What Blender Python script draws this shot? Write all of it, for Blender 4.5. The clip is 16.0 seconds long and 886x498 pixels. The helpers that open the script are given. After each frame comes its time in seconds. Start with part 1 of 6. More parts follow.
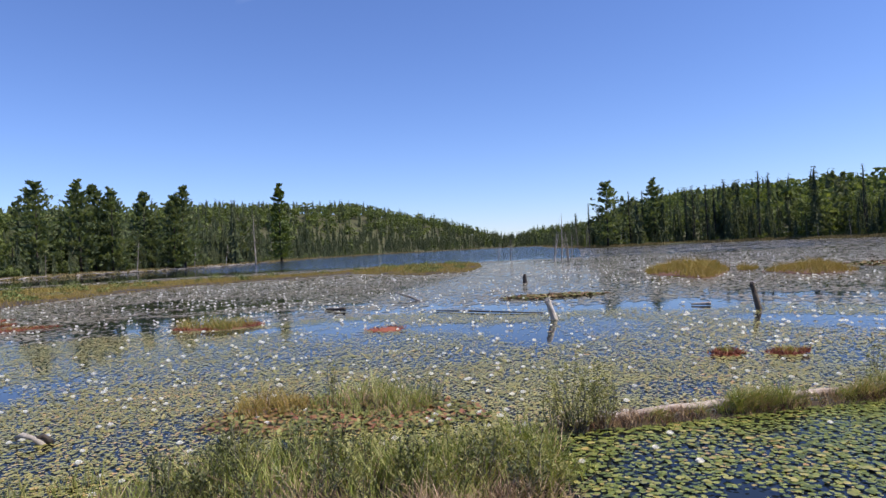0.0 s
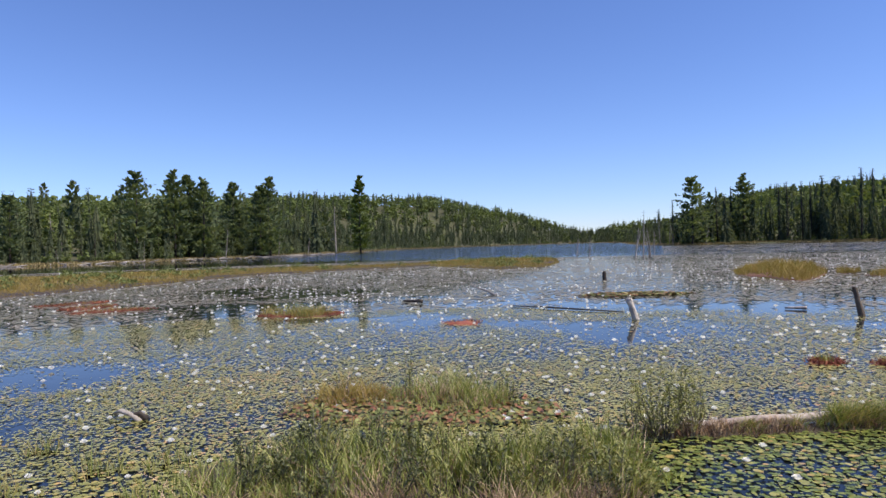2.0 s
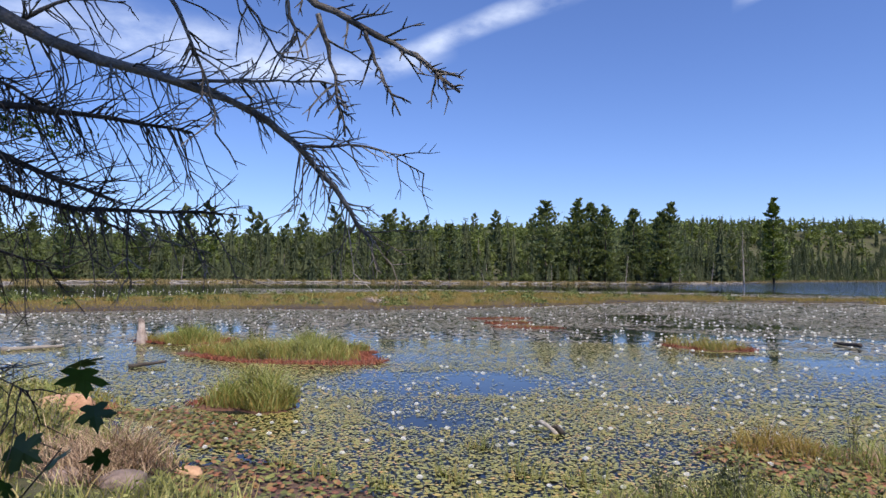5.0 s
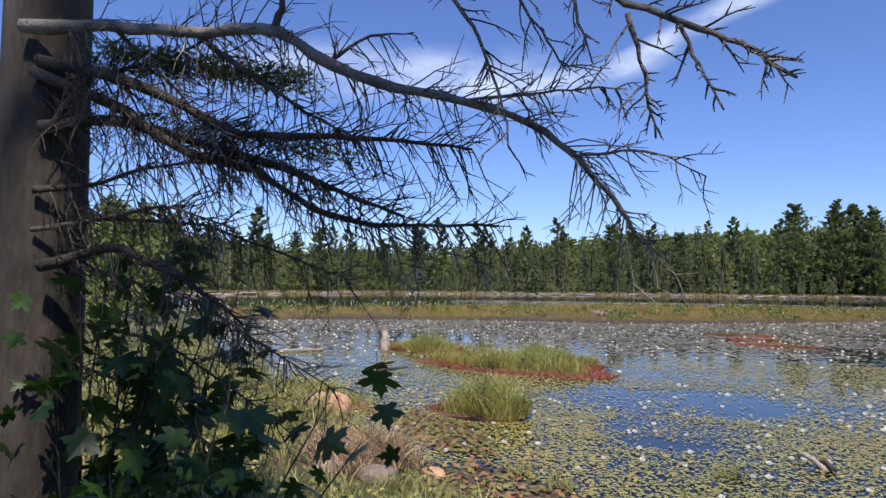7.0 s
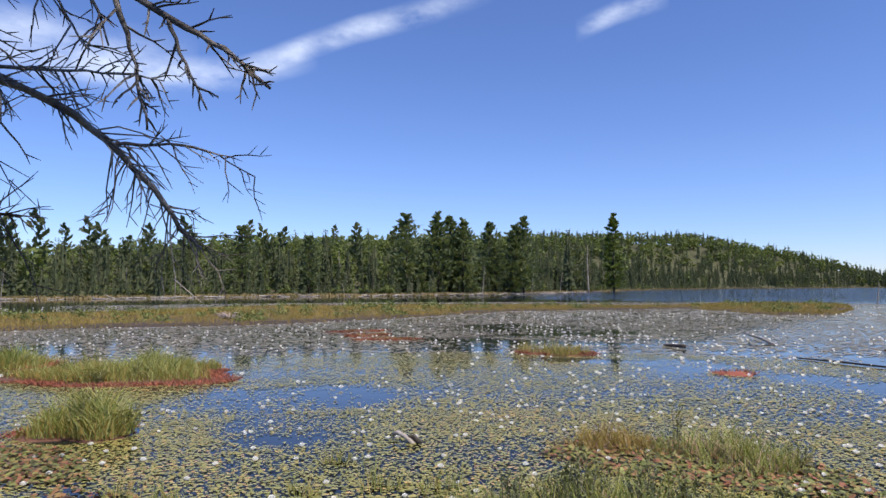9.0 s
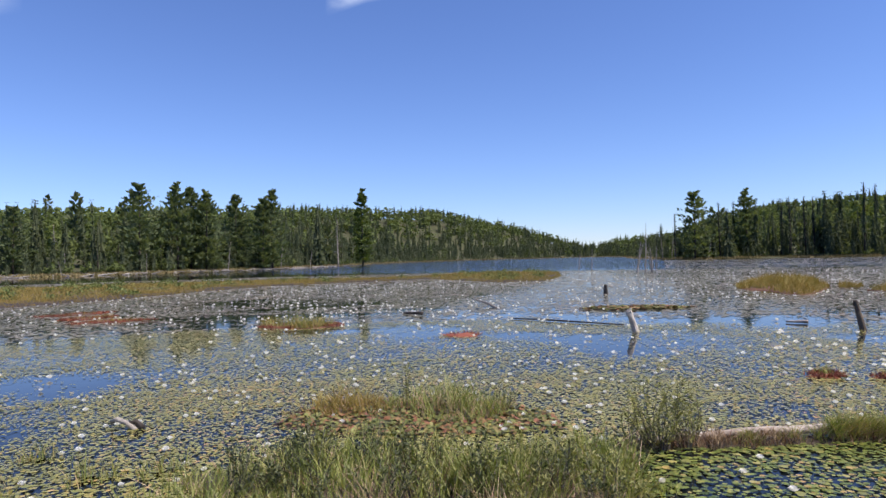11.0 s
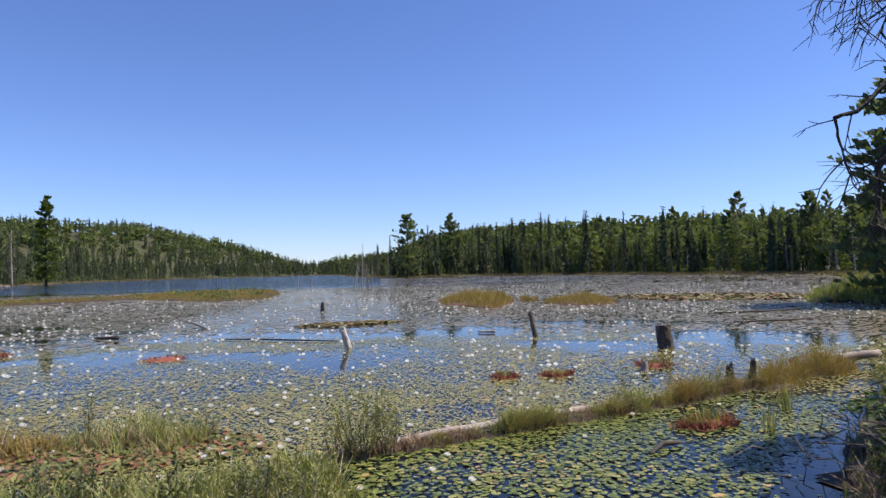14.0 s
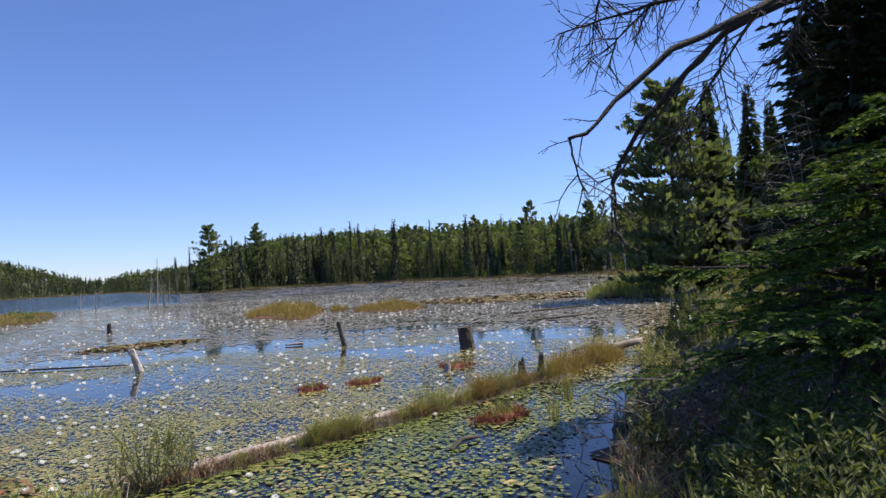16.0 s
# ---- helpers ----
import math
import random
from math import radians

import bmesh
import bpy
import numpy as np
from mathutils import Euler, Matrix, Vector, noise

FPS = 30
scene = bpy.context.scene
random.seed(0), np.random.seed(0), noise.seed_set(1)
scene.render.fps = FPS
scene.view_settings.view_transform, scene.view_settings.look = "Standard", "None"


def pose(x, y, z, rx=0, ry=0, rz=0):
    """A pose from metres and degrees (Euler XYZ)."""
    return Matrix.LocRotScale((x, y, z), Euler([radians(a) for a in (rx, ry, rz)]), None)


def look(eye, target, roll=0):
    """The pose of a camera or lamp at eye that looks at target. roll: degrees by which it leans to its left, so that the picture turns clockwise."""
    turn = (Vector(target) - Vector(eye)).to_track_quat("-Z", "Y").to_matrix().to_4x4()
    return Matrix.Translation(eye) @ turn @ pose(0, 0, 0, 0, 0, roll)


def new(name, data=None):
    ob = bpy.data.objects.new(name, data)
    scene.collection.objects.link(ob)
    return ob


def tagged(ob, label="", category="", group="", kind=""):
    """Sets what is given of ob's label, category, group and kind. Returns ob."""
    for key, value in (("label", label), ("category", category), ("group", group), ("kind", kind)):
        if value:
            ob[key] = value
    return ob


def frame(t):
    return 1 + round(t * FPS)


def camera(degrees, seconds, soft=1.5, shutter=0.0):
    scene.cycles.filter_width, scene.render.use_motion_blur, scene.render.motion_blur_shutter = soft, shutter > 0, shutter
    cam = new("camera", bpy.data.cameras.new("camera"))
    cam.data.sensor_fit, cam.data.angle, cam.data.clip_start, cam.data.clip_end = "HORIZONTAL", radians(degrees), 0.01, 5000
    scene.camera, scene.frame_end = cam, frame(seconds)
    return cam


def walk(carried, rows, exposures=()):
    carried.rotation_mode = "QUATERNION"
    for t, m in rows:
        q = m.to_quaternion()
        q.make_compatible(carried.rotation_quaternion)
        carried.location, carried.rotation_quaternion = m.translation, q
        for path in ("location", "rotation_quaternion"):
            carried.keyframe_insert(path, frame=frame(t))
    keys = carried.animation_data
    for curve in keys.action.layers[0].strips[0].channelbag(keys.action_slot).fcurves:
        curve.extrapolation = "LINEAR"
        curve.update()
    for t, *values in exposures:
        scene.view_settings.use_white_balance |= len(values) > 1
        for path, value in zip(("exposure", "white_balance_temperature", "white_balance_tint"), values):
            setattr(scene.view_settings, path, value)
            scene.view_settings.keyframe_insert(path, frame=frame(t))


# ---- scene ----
cam = camera(69.19, 16.0, soft=1.5)
# seconds, place, then tilt up, heading to the right and lean, in degrees
WAY = [
    (0.0, -0.021, -0.077, 2.198, -0.06, 0.00, -2.76),
    (0.5, -0.034, -0.059, 2.202, -0.19, -1.73, -2.43),
    (1.0, -0.044, -0.036, 2.207, -0.25, -3.37, -2.05),
    (1.5, -0.056, -0.010, 2.213, -0.41, -5.01, -2.02),
    (2.0, -0.074, 0.000, 2.218, -0.40, -6.82, -1.51),
    (2.5, -0.115, 0.007, 2.227, -0.07, -12.81, -0.82),
    (3.0, -0.146, 0.009, 2.240, -0.72, -19.35, -1.67),
    (3.5, -0.183, -0.006, 2.243, -0.46, -25.01, -0.47),
    (4.0, -0.222, -0.016, 2.239, 0.35, -30.29, 3.11),
    (4.5, -0.252, -0.037, 2.247, 0.99, -35.41, -0.17),
    (5.0, -0.274, -0.051, 2.249, 2.21, -41.31, 0.51),
    (5.2, -0.280, -0.056, 2.250, 2.69, -43.35, 0.35),
    (5.7, -0.320, -0.075, 2.248, 2.70, -49.00, 0.30),
    (6.2, -0.341, -0.094, 2.246, 2.90, -55.50, 0.40),
    (6.8, -0.366, -0.117, 2.244, 3.10, -61.00, 0.50),
    (7.3, -0.367, -0.136, 2.242, 3.13, -60.77, 0.74),
    (7.7, -0.351, -0.124, 2.235, 2.80, -57.86, 1.72),
    (8.0, -0.317, -0.077, 2.229, 2.79, -49.37, 1.84),
    (8.2, -0.294, -0.053, 2.226, 2.72, -44.41, 1.62),
    (8.5, -0.255, -0.024, 2.233, 3.06, -36.41, 0.43),
    (8.7, -0.241, -0.017, 2.233, 3.37, -32.83, 0.44),
    (10.8, -0.037, -0.010, 2.179, 0.98, -10.25, -3.27),
    (11.0, -0.009, -0.005, 2.167, 0.80, -7.00, -1.22),
    (11.5, 0.042, 0.003, 2.159, 1.15, -1.02, -2.26),
    (12.0, 0.075, 0.001, 2.145, 2.24, 3.84, -1.71),
    (12.5, 0.107, -0.012, 2.144, 2.12, 8.52, -2.84),
    (13.0, 0.123, -0.026, 2.147, 2.12, 12.29, -2.57),
    (13.5, 0.128, -0.044, 2.144, 2.56, 13.98, -1.82),
    (14.0, 0.141, -0.065, 2.145, 1.92, 17.57, -1.17),
    (14.5, 0.160, -0.089, 2.141, 1.62, 21.62, -2.07),
    (15.0, 0.174, -0.108, 2.145, 1.81, 25.80, -2.25),
    (15.5, 0.202, -0.133, 2.143, 2.18, 30.27, -2.79),
    (16.0, 0.221, -0.155, 2.142, 2.09, 34.40, -3.20),
]
walk(cam, [(t, pose(x, y, z, 90 + tilt, 0, -head) @ pose(0, 0, 0, 0, 0, lean)) for t, x, y, z, tilt, head, lean in WAY])

# ---------------------------------------------------------------- light
SUN_HEADING, SUN_HEIGHT = 103.0, 56.0
world = bpy.data.worlds.new("sky")
scene.world = world
world.use_nodes = True
wn = world.node_tree
wn.nodes.clear()
sky = wn.nodes.new("ShaderNodeTexSky")
sky.sky_type = "NISHITA"
sky.sun_disc = False
sky.sun_elevation, sky.sun_rotation = radians(SUN_HEIGHT), radians(SUN_HEADING)
sky.altitude, sky.air_density, sky.dust_density, sky.ozone_density = 300, 1.0, 0.0, 3.0
back = wn.nodes.new("ShaderNodeBackground")
back.inputs["Strength"].default_value = 0.092
wout = wn.nodes.new("ShaderNodeOutputWorld")
deep = wn.nodes.new("ShaderNodeMix")
deep.data_type, deep.blend_type = "RGBA", "MULTIPLY"
deep.inputs[0].default_value = 1.0
deep.inputs[7].default_value = (0.79, 0.885, 1.27, 1)
wn.links.new(sky.outputs[0], deep.inputs[6])
wn.links.new(deep.outputs[2], back.inputs[0])
wn.links.new(back.outputs[0], wout.inputs[0])
sun_data = bpy.data.lights.new("sun", "SUN")
sun_data.energy, sun_data.angle, sun_data.color = 5.0, radians(0.55), (1.0, 0.88, 0.75)
sun = new("sun", sun_data)
sun.matrix_world = look((60, 2, 60), (60 - math.sin(radians(SUN_HEADING)) * math.cos(radians(SUN_HEIGHT)),
                                      2 - math.cos(radians(SUN_HEADING)) * math.cos(radians(SUN_HEIGHT)),
                                      60 - math.sin(radians(SUN_HEIGHT))))
scene.view_settings.exposure = 0.5

# ---------------------------------------------------------------- materials


def node(nt, kind, **inputs):
    n = nt.nodes.new(kind)
    for key, value in inputs.items():
        n.inputs[key.replace("_", " ")].default_value = value
    return n


def ramp(nt, source, stops):
    n = nt.nodes.new("ShaderNodeValToRGB")
    while len(n.color_ramp.elements) < len(stops):
        n.color_ramp.elements.new(0.5)
    for e, (at, rgb) in zip(n.color_ramp.elements, stops):
        e.position, e.color = at, (*rgb, 1)
    nt.links.new(source, n.inputs[0])
    return n.outputs[0]


def mix(nt, a, b, factor, blend="MIX"):
    n = nt.nodes.new("ShaderNodeMix")
    n.data_type, n.blend_type = "RGBA", blend
    for slot, value in ((0, factor), (6, a), (7, b)):
        if isinstance(value, (int, float)):
            n.inputs[slot].default_value = value
        elif isinstance(value, tuple):
            n.inputs[slot].default_value = (*value, 1)
        else:
            nt.links.new(value, n.inputs[slot])
    return n.outputs[2]


def noise_of(nt, scale, detail=3.0, stretch=(1, 1, 1), rough=0.55):
    geo = nt.nodes.new("ShaderNodeNewGeometry")
    mapping = nt.nodes.new("ShaderNodeMapping")
    mapping.inputs["Scale"].default_value = stretch
    nt.links.new(geo.outputs["Position"], mapping.inputs[0])
    n = node(nt, "ShaderNodeTexNoise", Scale=scale, Detail=detail, Roughness=rough)
    nt.links.new(mapping.outputs[0], n.inputs["Vector"])
    return n.outputs["Fac"]


def material(name, stops, scale=3.0, fine=0.0, rough=0.8, bump=0.0, bump_scale=30.0, island=0.0, through_light=0.0, tint=(1.0, 1.0, 0.45),
             stretch=(1, 1, 1), gloss=0.5, spread=None):
    """Colour from a noise through stops; fine: a second noise that darkens; island: how far each loose piece differs."""
    m = bpy.data.materials.new(name)
    m.use_nodes = True
    nt = m.node_tree
    nt.nodes.clear()
    out = nt.nodes.new("ShaderNodeOutputMaterial")
    bsdf = node(nt, "ShaderNodeBsdfPrincipled", Roughness=rough)
    bsdf.inputs["Specular IOR Level"].default_value = gloss
    value = noise_of(nt, scale, 4.0, stretch)
    if island:
        geo = nt.nodes.new("ShaderNodeNewGeometry")
        info = nt.nodes.new("ShaderNodeObjectInfo")
        add = nt.nodes.new("ShaderNodeMath")
        add.operation = "ADD"
        nt.links.new(geo.outputs["Random Per Island"], add.inputs[0])
        nt.links.new(info.outputs["Random"], add.inputs[1])
        wrap = nt.nodes.new("ShaderNodeMath")
        wrap.operation = "FRACT"
        nt.links.new(add.outputs[0], wrap.inputs[0])
        n = nt.nodes.new("ShaderNodeMix")
        n.inputs[0].default_value = island
        nt.links.new(value, n.inputs[2])
        nt.links.new(wrap.outputs[0], n.inputs[3])
        value = n.outputs[0]
    colour = ramp(nt, value, stops)
    if fine:
        grain = noise_of(nt, scale * 9, 4.0, stretch)
        colour = mix(nt, colour, ramp(nt, grain, [(0.3, (1 - fine,) * 3), (0.7, (1, 1, 1))]), 1.0, "MULTIPLY")
    nt.links.new(colour, bsdf.inputs["Base Color"])
    if bump:
        b = node(nt, "ShaderNodeBump", Strength=bump, Distance=0.02)
        nt.links.new(noise_of(nt, bump_scale, 5.0, stretch), b.inputs["Height"])
        nt.links.new(b.outputs[0], bsdf.inputs["Normal"])
    shader = bsdf.outputs[0]
    if through_light:
        tr = nt.nodes.new("ShaderNodeBsdfTranslucent")
        warm = mix(nt, colour, tint, 1.0, "MULTIPLY")
        nt.links.new(warm, tr.inputs[0])
        ms = nt.nodes.new("ShaderNodeMixShader")
        ms.inputs[0].default_value = through_light
        nt.links.new(shader, ms.inputs[1])
        nt.links.new(tr.outputs[0], ms.inputs[2])
        shader = ms.outputs[0]
    nt.links.new(shader, out.inputs[0])
    return m


M = {}
M["spruce"] = material("spruce_needles", [(0.28, (0.062, 0.086, 0.05)), (0.42, (0.098, 0.128, 0.072)), (0.56, (0.138, 0.168, 0.092)), (0.72, (0.19, 0.21, 0.12))], 0.16, 0.2, 0.75, island=0.2, through_light=0.45, gloss=0.2)
M["pine"] = material("pine_needles", [(0.25, (0.085, 0.12, 0.065)), (0.5, (0.135, 0.18, 0.092)), (0.75, (0.21, 0.245, 0.125))], 0.2, 0.2, 0.75, island=0.35, through_light=0.45, gloss=0.2)
# sunlit look held in the colour, for one pine and the upper sprig
M["yellowpine"] = material("sunlit_young_needles", [(0.2, (0.07, 0.11, 0.025)), (0.5, (0.12, 0.17, 0.035)), (0.8, (0.17, 0.21, 0.05))], 0.4, 0.3, 0.6, island=0.4, through_light=0.3)
M["leaf"] = material("broad_leaves", [(0.3, (0.085, 0.122, 0.042)), (0.5, (0.14, 0.182, 0.062)), (0.7, (0.205, 0.25, 0.09))], 0.09, 0.2, 0.75, island=0.2, through_light=0.42, gloss=0.2)
M["fir"] = material("fir_needles", [(0.25, (0.03, 0.065, 0.02)), (0.5, (0.08, 0.145, 0.04)), (0.8, (0.19, 0.26, 0.07))], 2.0, 0.2, 0.75, island=0.5, gloss=0.15, through_light=0.3)
# darker spruce needles: the backlit shade side is put into the colour
M["blackspruce"] = material("black_spruce_needles", [(0.3, (0.03, 0.045, 0.025)), (0.55, (0.055, 0.08, 0.04)), (0.75, (0.1, 0.125, 0.06))], 0.6, 0.2, 0.75, island=0.4, through_light=0.1, gloss=0.2)
M["willow"] = material("willow_leaves", [(0.2, (0.06, 0.088, 0.03)), (0.5, (0.14, 0.18, 0.06)), (0.8, (0.27, 0.3, 0.115))], 1.5, 0.0, 0.7, island=0.6, gloss=0.2, through_light=0.25)
M["rust"] = material("dead_brown_needles", [(0.3, (0.16, 0.1, 0.075)), (0.7, (0.27, 0.18, 0.13))], 0.8, 0.4, 0.9, island=0.5)
M["bark"] = material("grey_brown_bark", [(0.3, (0.026, 0.022, 0.019)), (0.55, (0.055, 0.046, 0.038)), (0.75, (0.11, 0.098, 0.082))], 6.0, 0.5, 0.9, 0.8, 40, stretch=(1, 1, 0.25))
M["silver"] = material("weathered_silver_wood", [(0.3, (0.22, 0.2, 0.18)), (0.55, (0.36, 0.33, 0.3)), (0.75, (0.52, 0.49, 0.45))], 5.0, 0.45, 0.85, 0.6, 45, island=0.3, stretch=(1, 1, 0.3))
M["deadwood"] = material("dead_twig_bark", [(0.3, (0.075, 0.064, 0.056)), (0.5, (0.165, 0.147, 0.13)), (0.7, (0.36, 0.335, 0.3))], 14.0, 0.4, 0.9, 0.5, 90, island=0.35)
M["darkwood"] = material("wet_dark_wood", [(0.3, (0.025, 0.02, 0.017)), (0.6, (0.07, 0.055, 0.045)), (0.8, (0.13, 0.11, 0.09))], 6.0, 0.5, 0.75, 0.6, 40)
M["bleached"] = material("bleached_log", [(0.3, (0.24, 0.19, 0.165)), (0.5, (0.44, 0.37, 0.335)), (0.72, (0.66, 0.6, 0.56))], 4.0, 0.5, 0.85, 0.8, 35, stretch=(0.5, 1, 1))
M["sedge"] = material("sedge_blades", [(0.15, (0.11, 0.15, 0.04)), (0.4, (0.22, 0.26, 0.075)), (0.62, (0.34, 0.32, 0.11)), (0.85, (0.5, 0.37, 0.2))], 1.2, 0.0, 0.6, island=0.6, through_light=0.35)
M["marsh"] = material("marsh_grass", [(0.25, (0.13, 0.15, 0.04)), (0.4, (0.25, 0.215, 0.055)), (0.52, (0.33, 0.225, 0.068)), (0.62, (0.27, 0.225, 0.06)), (0.76, (0.14, 0.17, 0.05))], 0.3, 0.0, 0.75, island=0.2, through_light=0.3)
M["freshgrass"] = material("fresh_green_grass", [(0.2, (0.12, 0.165, 0.036)), (0.5, (0.26, 0.31, 0.08)), (0.8, (0.43, 0.42, 0.18))], 1.5, 0.0, 0.5, island=0.6, through_light=0.35)
M["roots"] = material("brown_moss_and_roots", [(0.2, (0.05, 0.025, 0.018)), (0.5, (0.125, 0.06, 0.038)), (0.8, (0.24, 0.135, 0.07))], 2.5, 0.3, 0.9, island=0.6)
M["straw"] = material("dry_straw", [(0.25, (0.19, 0.12, 0.085)), (0.55, (0.37, 0.265, 0.18)), (0.8, (0.56, 0.44, 0.32))], 2.0, 0.0, 0.8, island=0.6, through_light=0.2)
M["gale"] = material("shrub_leaves", [(0.2, (0.11, 0.13, 0.042)), (0.5, (0.23, 0.25, 0.085)), (0.8, (0.4, 0.38, 0.16))], 1.5, 0.0, 0.65, island=0.6, through_light=0.3)
M["darkgale"] = material("dark_shrub_leaves", [(0.2, (0.035, 0.05, 0.018)), (0.5, (0.085, 0.105, 0.038)), (0.8, (0.2, 0.215, 0.085))], 1.5, 0.0, 0.6, island=0.7, through_light=0.2)
M["redmoss"] = material("red_moss", [(0.2, (0.15, 0.05, 0.035)), (0.5, (0.29, 0.085, 0.055)), (0.8, (0.38, 0.15, 0.08))], 3.0, 0.4, 0.95, 0.0, 60, island=0.5)
M["peat"] = material("wet_peat", [(0.3, (0.028, 0.02, 0.014)), (0.55, (0.06, 0.042, 0.028)), (0.8, (0.11, 0.075, 0.05))], 3.0, 0.5, 0.8, 1.0, 40)
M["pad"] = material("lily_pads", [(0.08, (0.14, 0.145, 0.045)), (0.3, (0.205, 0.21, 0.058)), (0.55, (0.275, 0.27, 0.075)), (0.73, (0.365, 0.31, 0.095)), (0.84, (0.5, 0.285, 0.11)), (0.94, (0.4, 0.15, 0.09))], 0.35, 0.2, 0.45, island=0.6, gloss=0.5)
# brown pads, greyed further by grazing sky sheen painted into the colour
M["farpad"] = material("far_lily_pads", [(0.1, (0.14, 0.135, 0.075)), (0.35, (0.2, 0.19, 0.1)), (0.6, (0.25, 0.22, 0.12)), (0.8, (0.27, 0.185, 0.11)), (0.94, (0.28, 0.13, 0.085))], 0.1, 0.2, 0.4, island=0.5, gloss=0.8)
# darker copy of the dead twig bark, with the limbs' shade in its colour
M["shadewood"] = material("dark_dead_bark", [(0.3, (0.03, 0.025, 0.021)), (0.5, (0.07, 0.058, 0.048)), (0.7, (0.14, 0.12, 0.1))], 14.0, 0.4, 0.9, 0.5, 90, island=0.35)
M["petal"] = material("white_petals", [(0.3, (0.86, 0.86, 0.84)), (0.7, (0.93, 0.93, 0.91))], 20.0, 0.0, 0.6, gloss=0.2, through_light=0.45, tint=(1.0, 1.0, 0.96))
M["whitewood"] = material("sun_bleached_wood", [(0.3, (0.4, 0.34, 0.31)), (0.5, (0.62, 0.57, 0.53)), (0.72, (0.82, 0.78, 0.74))], 6.0, 0.5, 0.85, 0.8, 35, stretch=(1, 1, 0.2))
M["fringe"] = material("shore_fringe", [(0.3, (0.12, 0.115, 0.045)), (0.5, (0.21, 0.17, 0.07)), (0.7, (0.31, 0.24, 0.12))], 0.15, 0.0, 0.8, island=0.4, through_light=0.2)
M["mud"] = material("red_brown_mud", [(0.3, (0.05, 0.028, 0.022)), (0.5, (0.1, 0.058, 0.044)), (0.75, (0.16, 0.1, 0.078))], 2.0, 0.4, 0.75, 1.0, 30)
M["poolpad"] = material("green_pool_pads", [(0.08, (0.045, 0.065, 0.015)), (0.3, (0.1, 0.135, 0.027)), (0.6, (0.17, 0.205, 0.04)), (0.78, (0.26, 0.265, 0.065)), (0.88, (0.38, 0.24, 0.09)), (0.96, (0.34, 0.1, 0.07))], 0.5, 0.2, 0.45, island=0.7, gloss=0.4)
M["litter"] = material("brown_leaf_litter", [(0.1, (0.05, 0.05, 0.02)), (0.3, (0.11, 0.135, 0.035)), (0.5, (0.19, 0.205, 0.055)), (0.66, (0.22, 0.14, 0.055)), (0.82, (0.24, 0.095, 0.05)), (0.94, (0.13, 0.05, 0.035))], 1.0, 0.2, 0.6, island=0.8)
M["stamen"] = material("yellow_stamens", [(0.3, (0.75, 0.5, 0.05)), (0.7, (0.85, 0.62, 0.1))], 60.0, 0.0, 0.6)
M["rock"] = material("orange_boulder", [(0.3, (0.36, 0.2, 0.12)), (0.5, (0.52, 0.32, 0.2)), (0.75, (0.62, 0.44, 0.31))], 3.0, 0.35, 0.9, 0.6, 25)
M["greyrock"] = material("pink_grey_stone", [(0.3, (0.14, 0.11, 0.1)), (0.6, (0.26, 0.2, 0.185))], 5.0, 0.4, 0.9, 0.6, 25)
M["stumpwood"] = material("old_brown_stump", [(0.3, (0.06, 0.045, 0.036)), (0.5, (0.13, 0.1, 0.08)), (0.72, (0.24, 0.2, 0.165))], 7.0, 0.5, 0.85, 0.8, 40, stretch=(1, 1, 0.2))
M["maple"] = material("maple_leaves", [(0.2, (0.02, 0.05, 0.012)), (0.5, (0.035, 0.085, 0.018)), (0.8, (0.07, 0.14, 0.03))], 6.0, 0.2, 0.45, island=0.6, through_light=0.35)
M["soil"] = material("forest_soil", [(0.25, (0.035, 0.045, 0.016)), (0.45, (0.06, 0.075, 0.026)), (0.6, (0.08, 0.07, 0.038)), (0.8, (0.07, 0.09, 0.03))], 0.5, 0.5, 0.95, 1.0, 12)


def water_material():
    m = bpy.data.materials.new("dark_pond_water")
    m.use_nodes = True
    nt = m.node_tree
    bsdf = nt.nodes["Principled BSDF"]
    tone = ramp(nt, noise_of(nt, 0.08, 3.0), [(0.35, (0.006, 0.009, 0.012)), (0.65, (0.012, 0.015, 0.016))])
    nt.links.new(tone, bsdf.inputs["Base Color"])
    bsdf.inputs["Roughness"].default_value = 0.04
    bsdf.inputs["IOR"].default_value = 1.333
    calm = node(nt, "ShaderNodeBump", Strength=0.1, Distance=0.02)
    nt.links.new(noise_of(nt, 3.0, 3.0), calm.inputs["Height"])
    # wind ripples out on the open lake, past the pads
    geo = nt.nodes.new("ShaderNodeNewGeometry")
    reach = nt.nodes.new("ShaderNodeVectorMath")
    reach.operation = "LENGTH"
    from_centre = nt.nodes.new("ShaderNodeVectorMath")
    from_centre.operation = "SUBTRACT"
    from_centre.inputs[1].default_value = (40, 330, 0)
    nt.links.new(geo.outputs["Position"], from_centre.inputs[0])
    nt.links.new(from_centre.outputs[0], reach.inputs[0])
    zone = nt.nodes.new("ShaderNodeMapRange")
    zone.inputs["From Min"].default_value, zone.inputs["From Max"].default_value = 250, 205
    zone.inputs["To Max"].default_value = 1.0
    nt.links.new(reach.outputs["Value"], zone.inputs["Value"])
    windy = node(nt, "ShaderNodeBump", Distance=0.25)
    nt.links.new(zone.outputs[0], windy.inputs["Strength"])
    nt.links.new(noise_of(nt, 1.6, 4.0), windy.inputs["Height"])
    nt.links.new(calm.outputs[0], windy.inputs["Normal"])
    nt.links.new(windy.outputs[0], bsdf.inputs["Normal"])
    return m


M["water"] = water_material()

# ---------------------------------------------------------------- mesh helpers
rnd = np.random.default_rng(7)


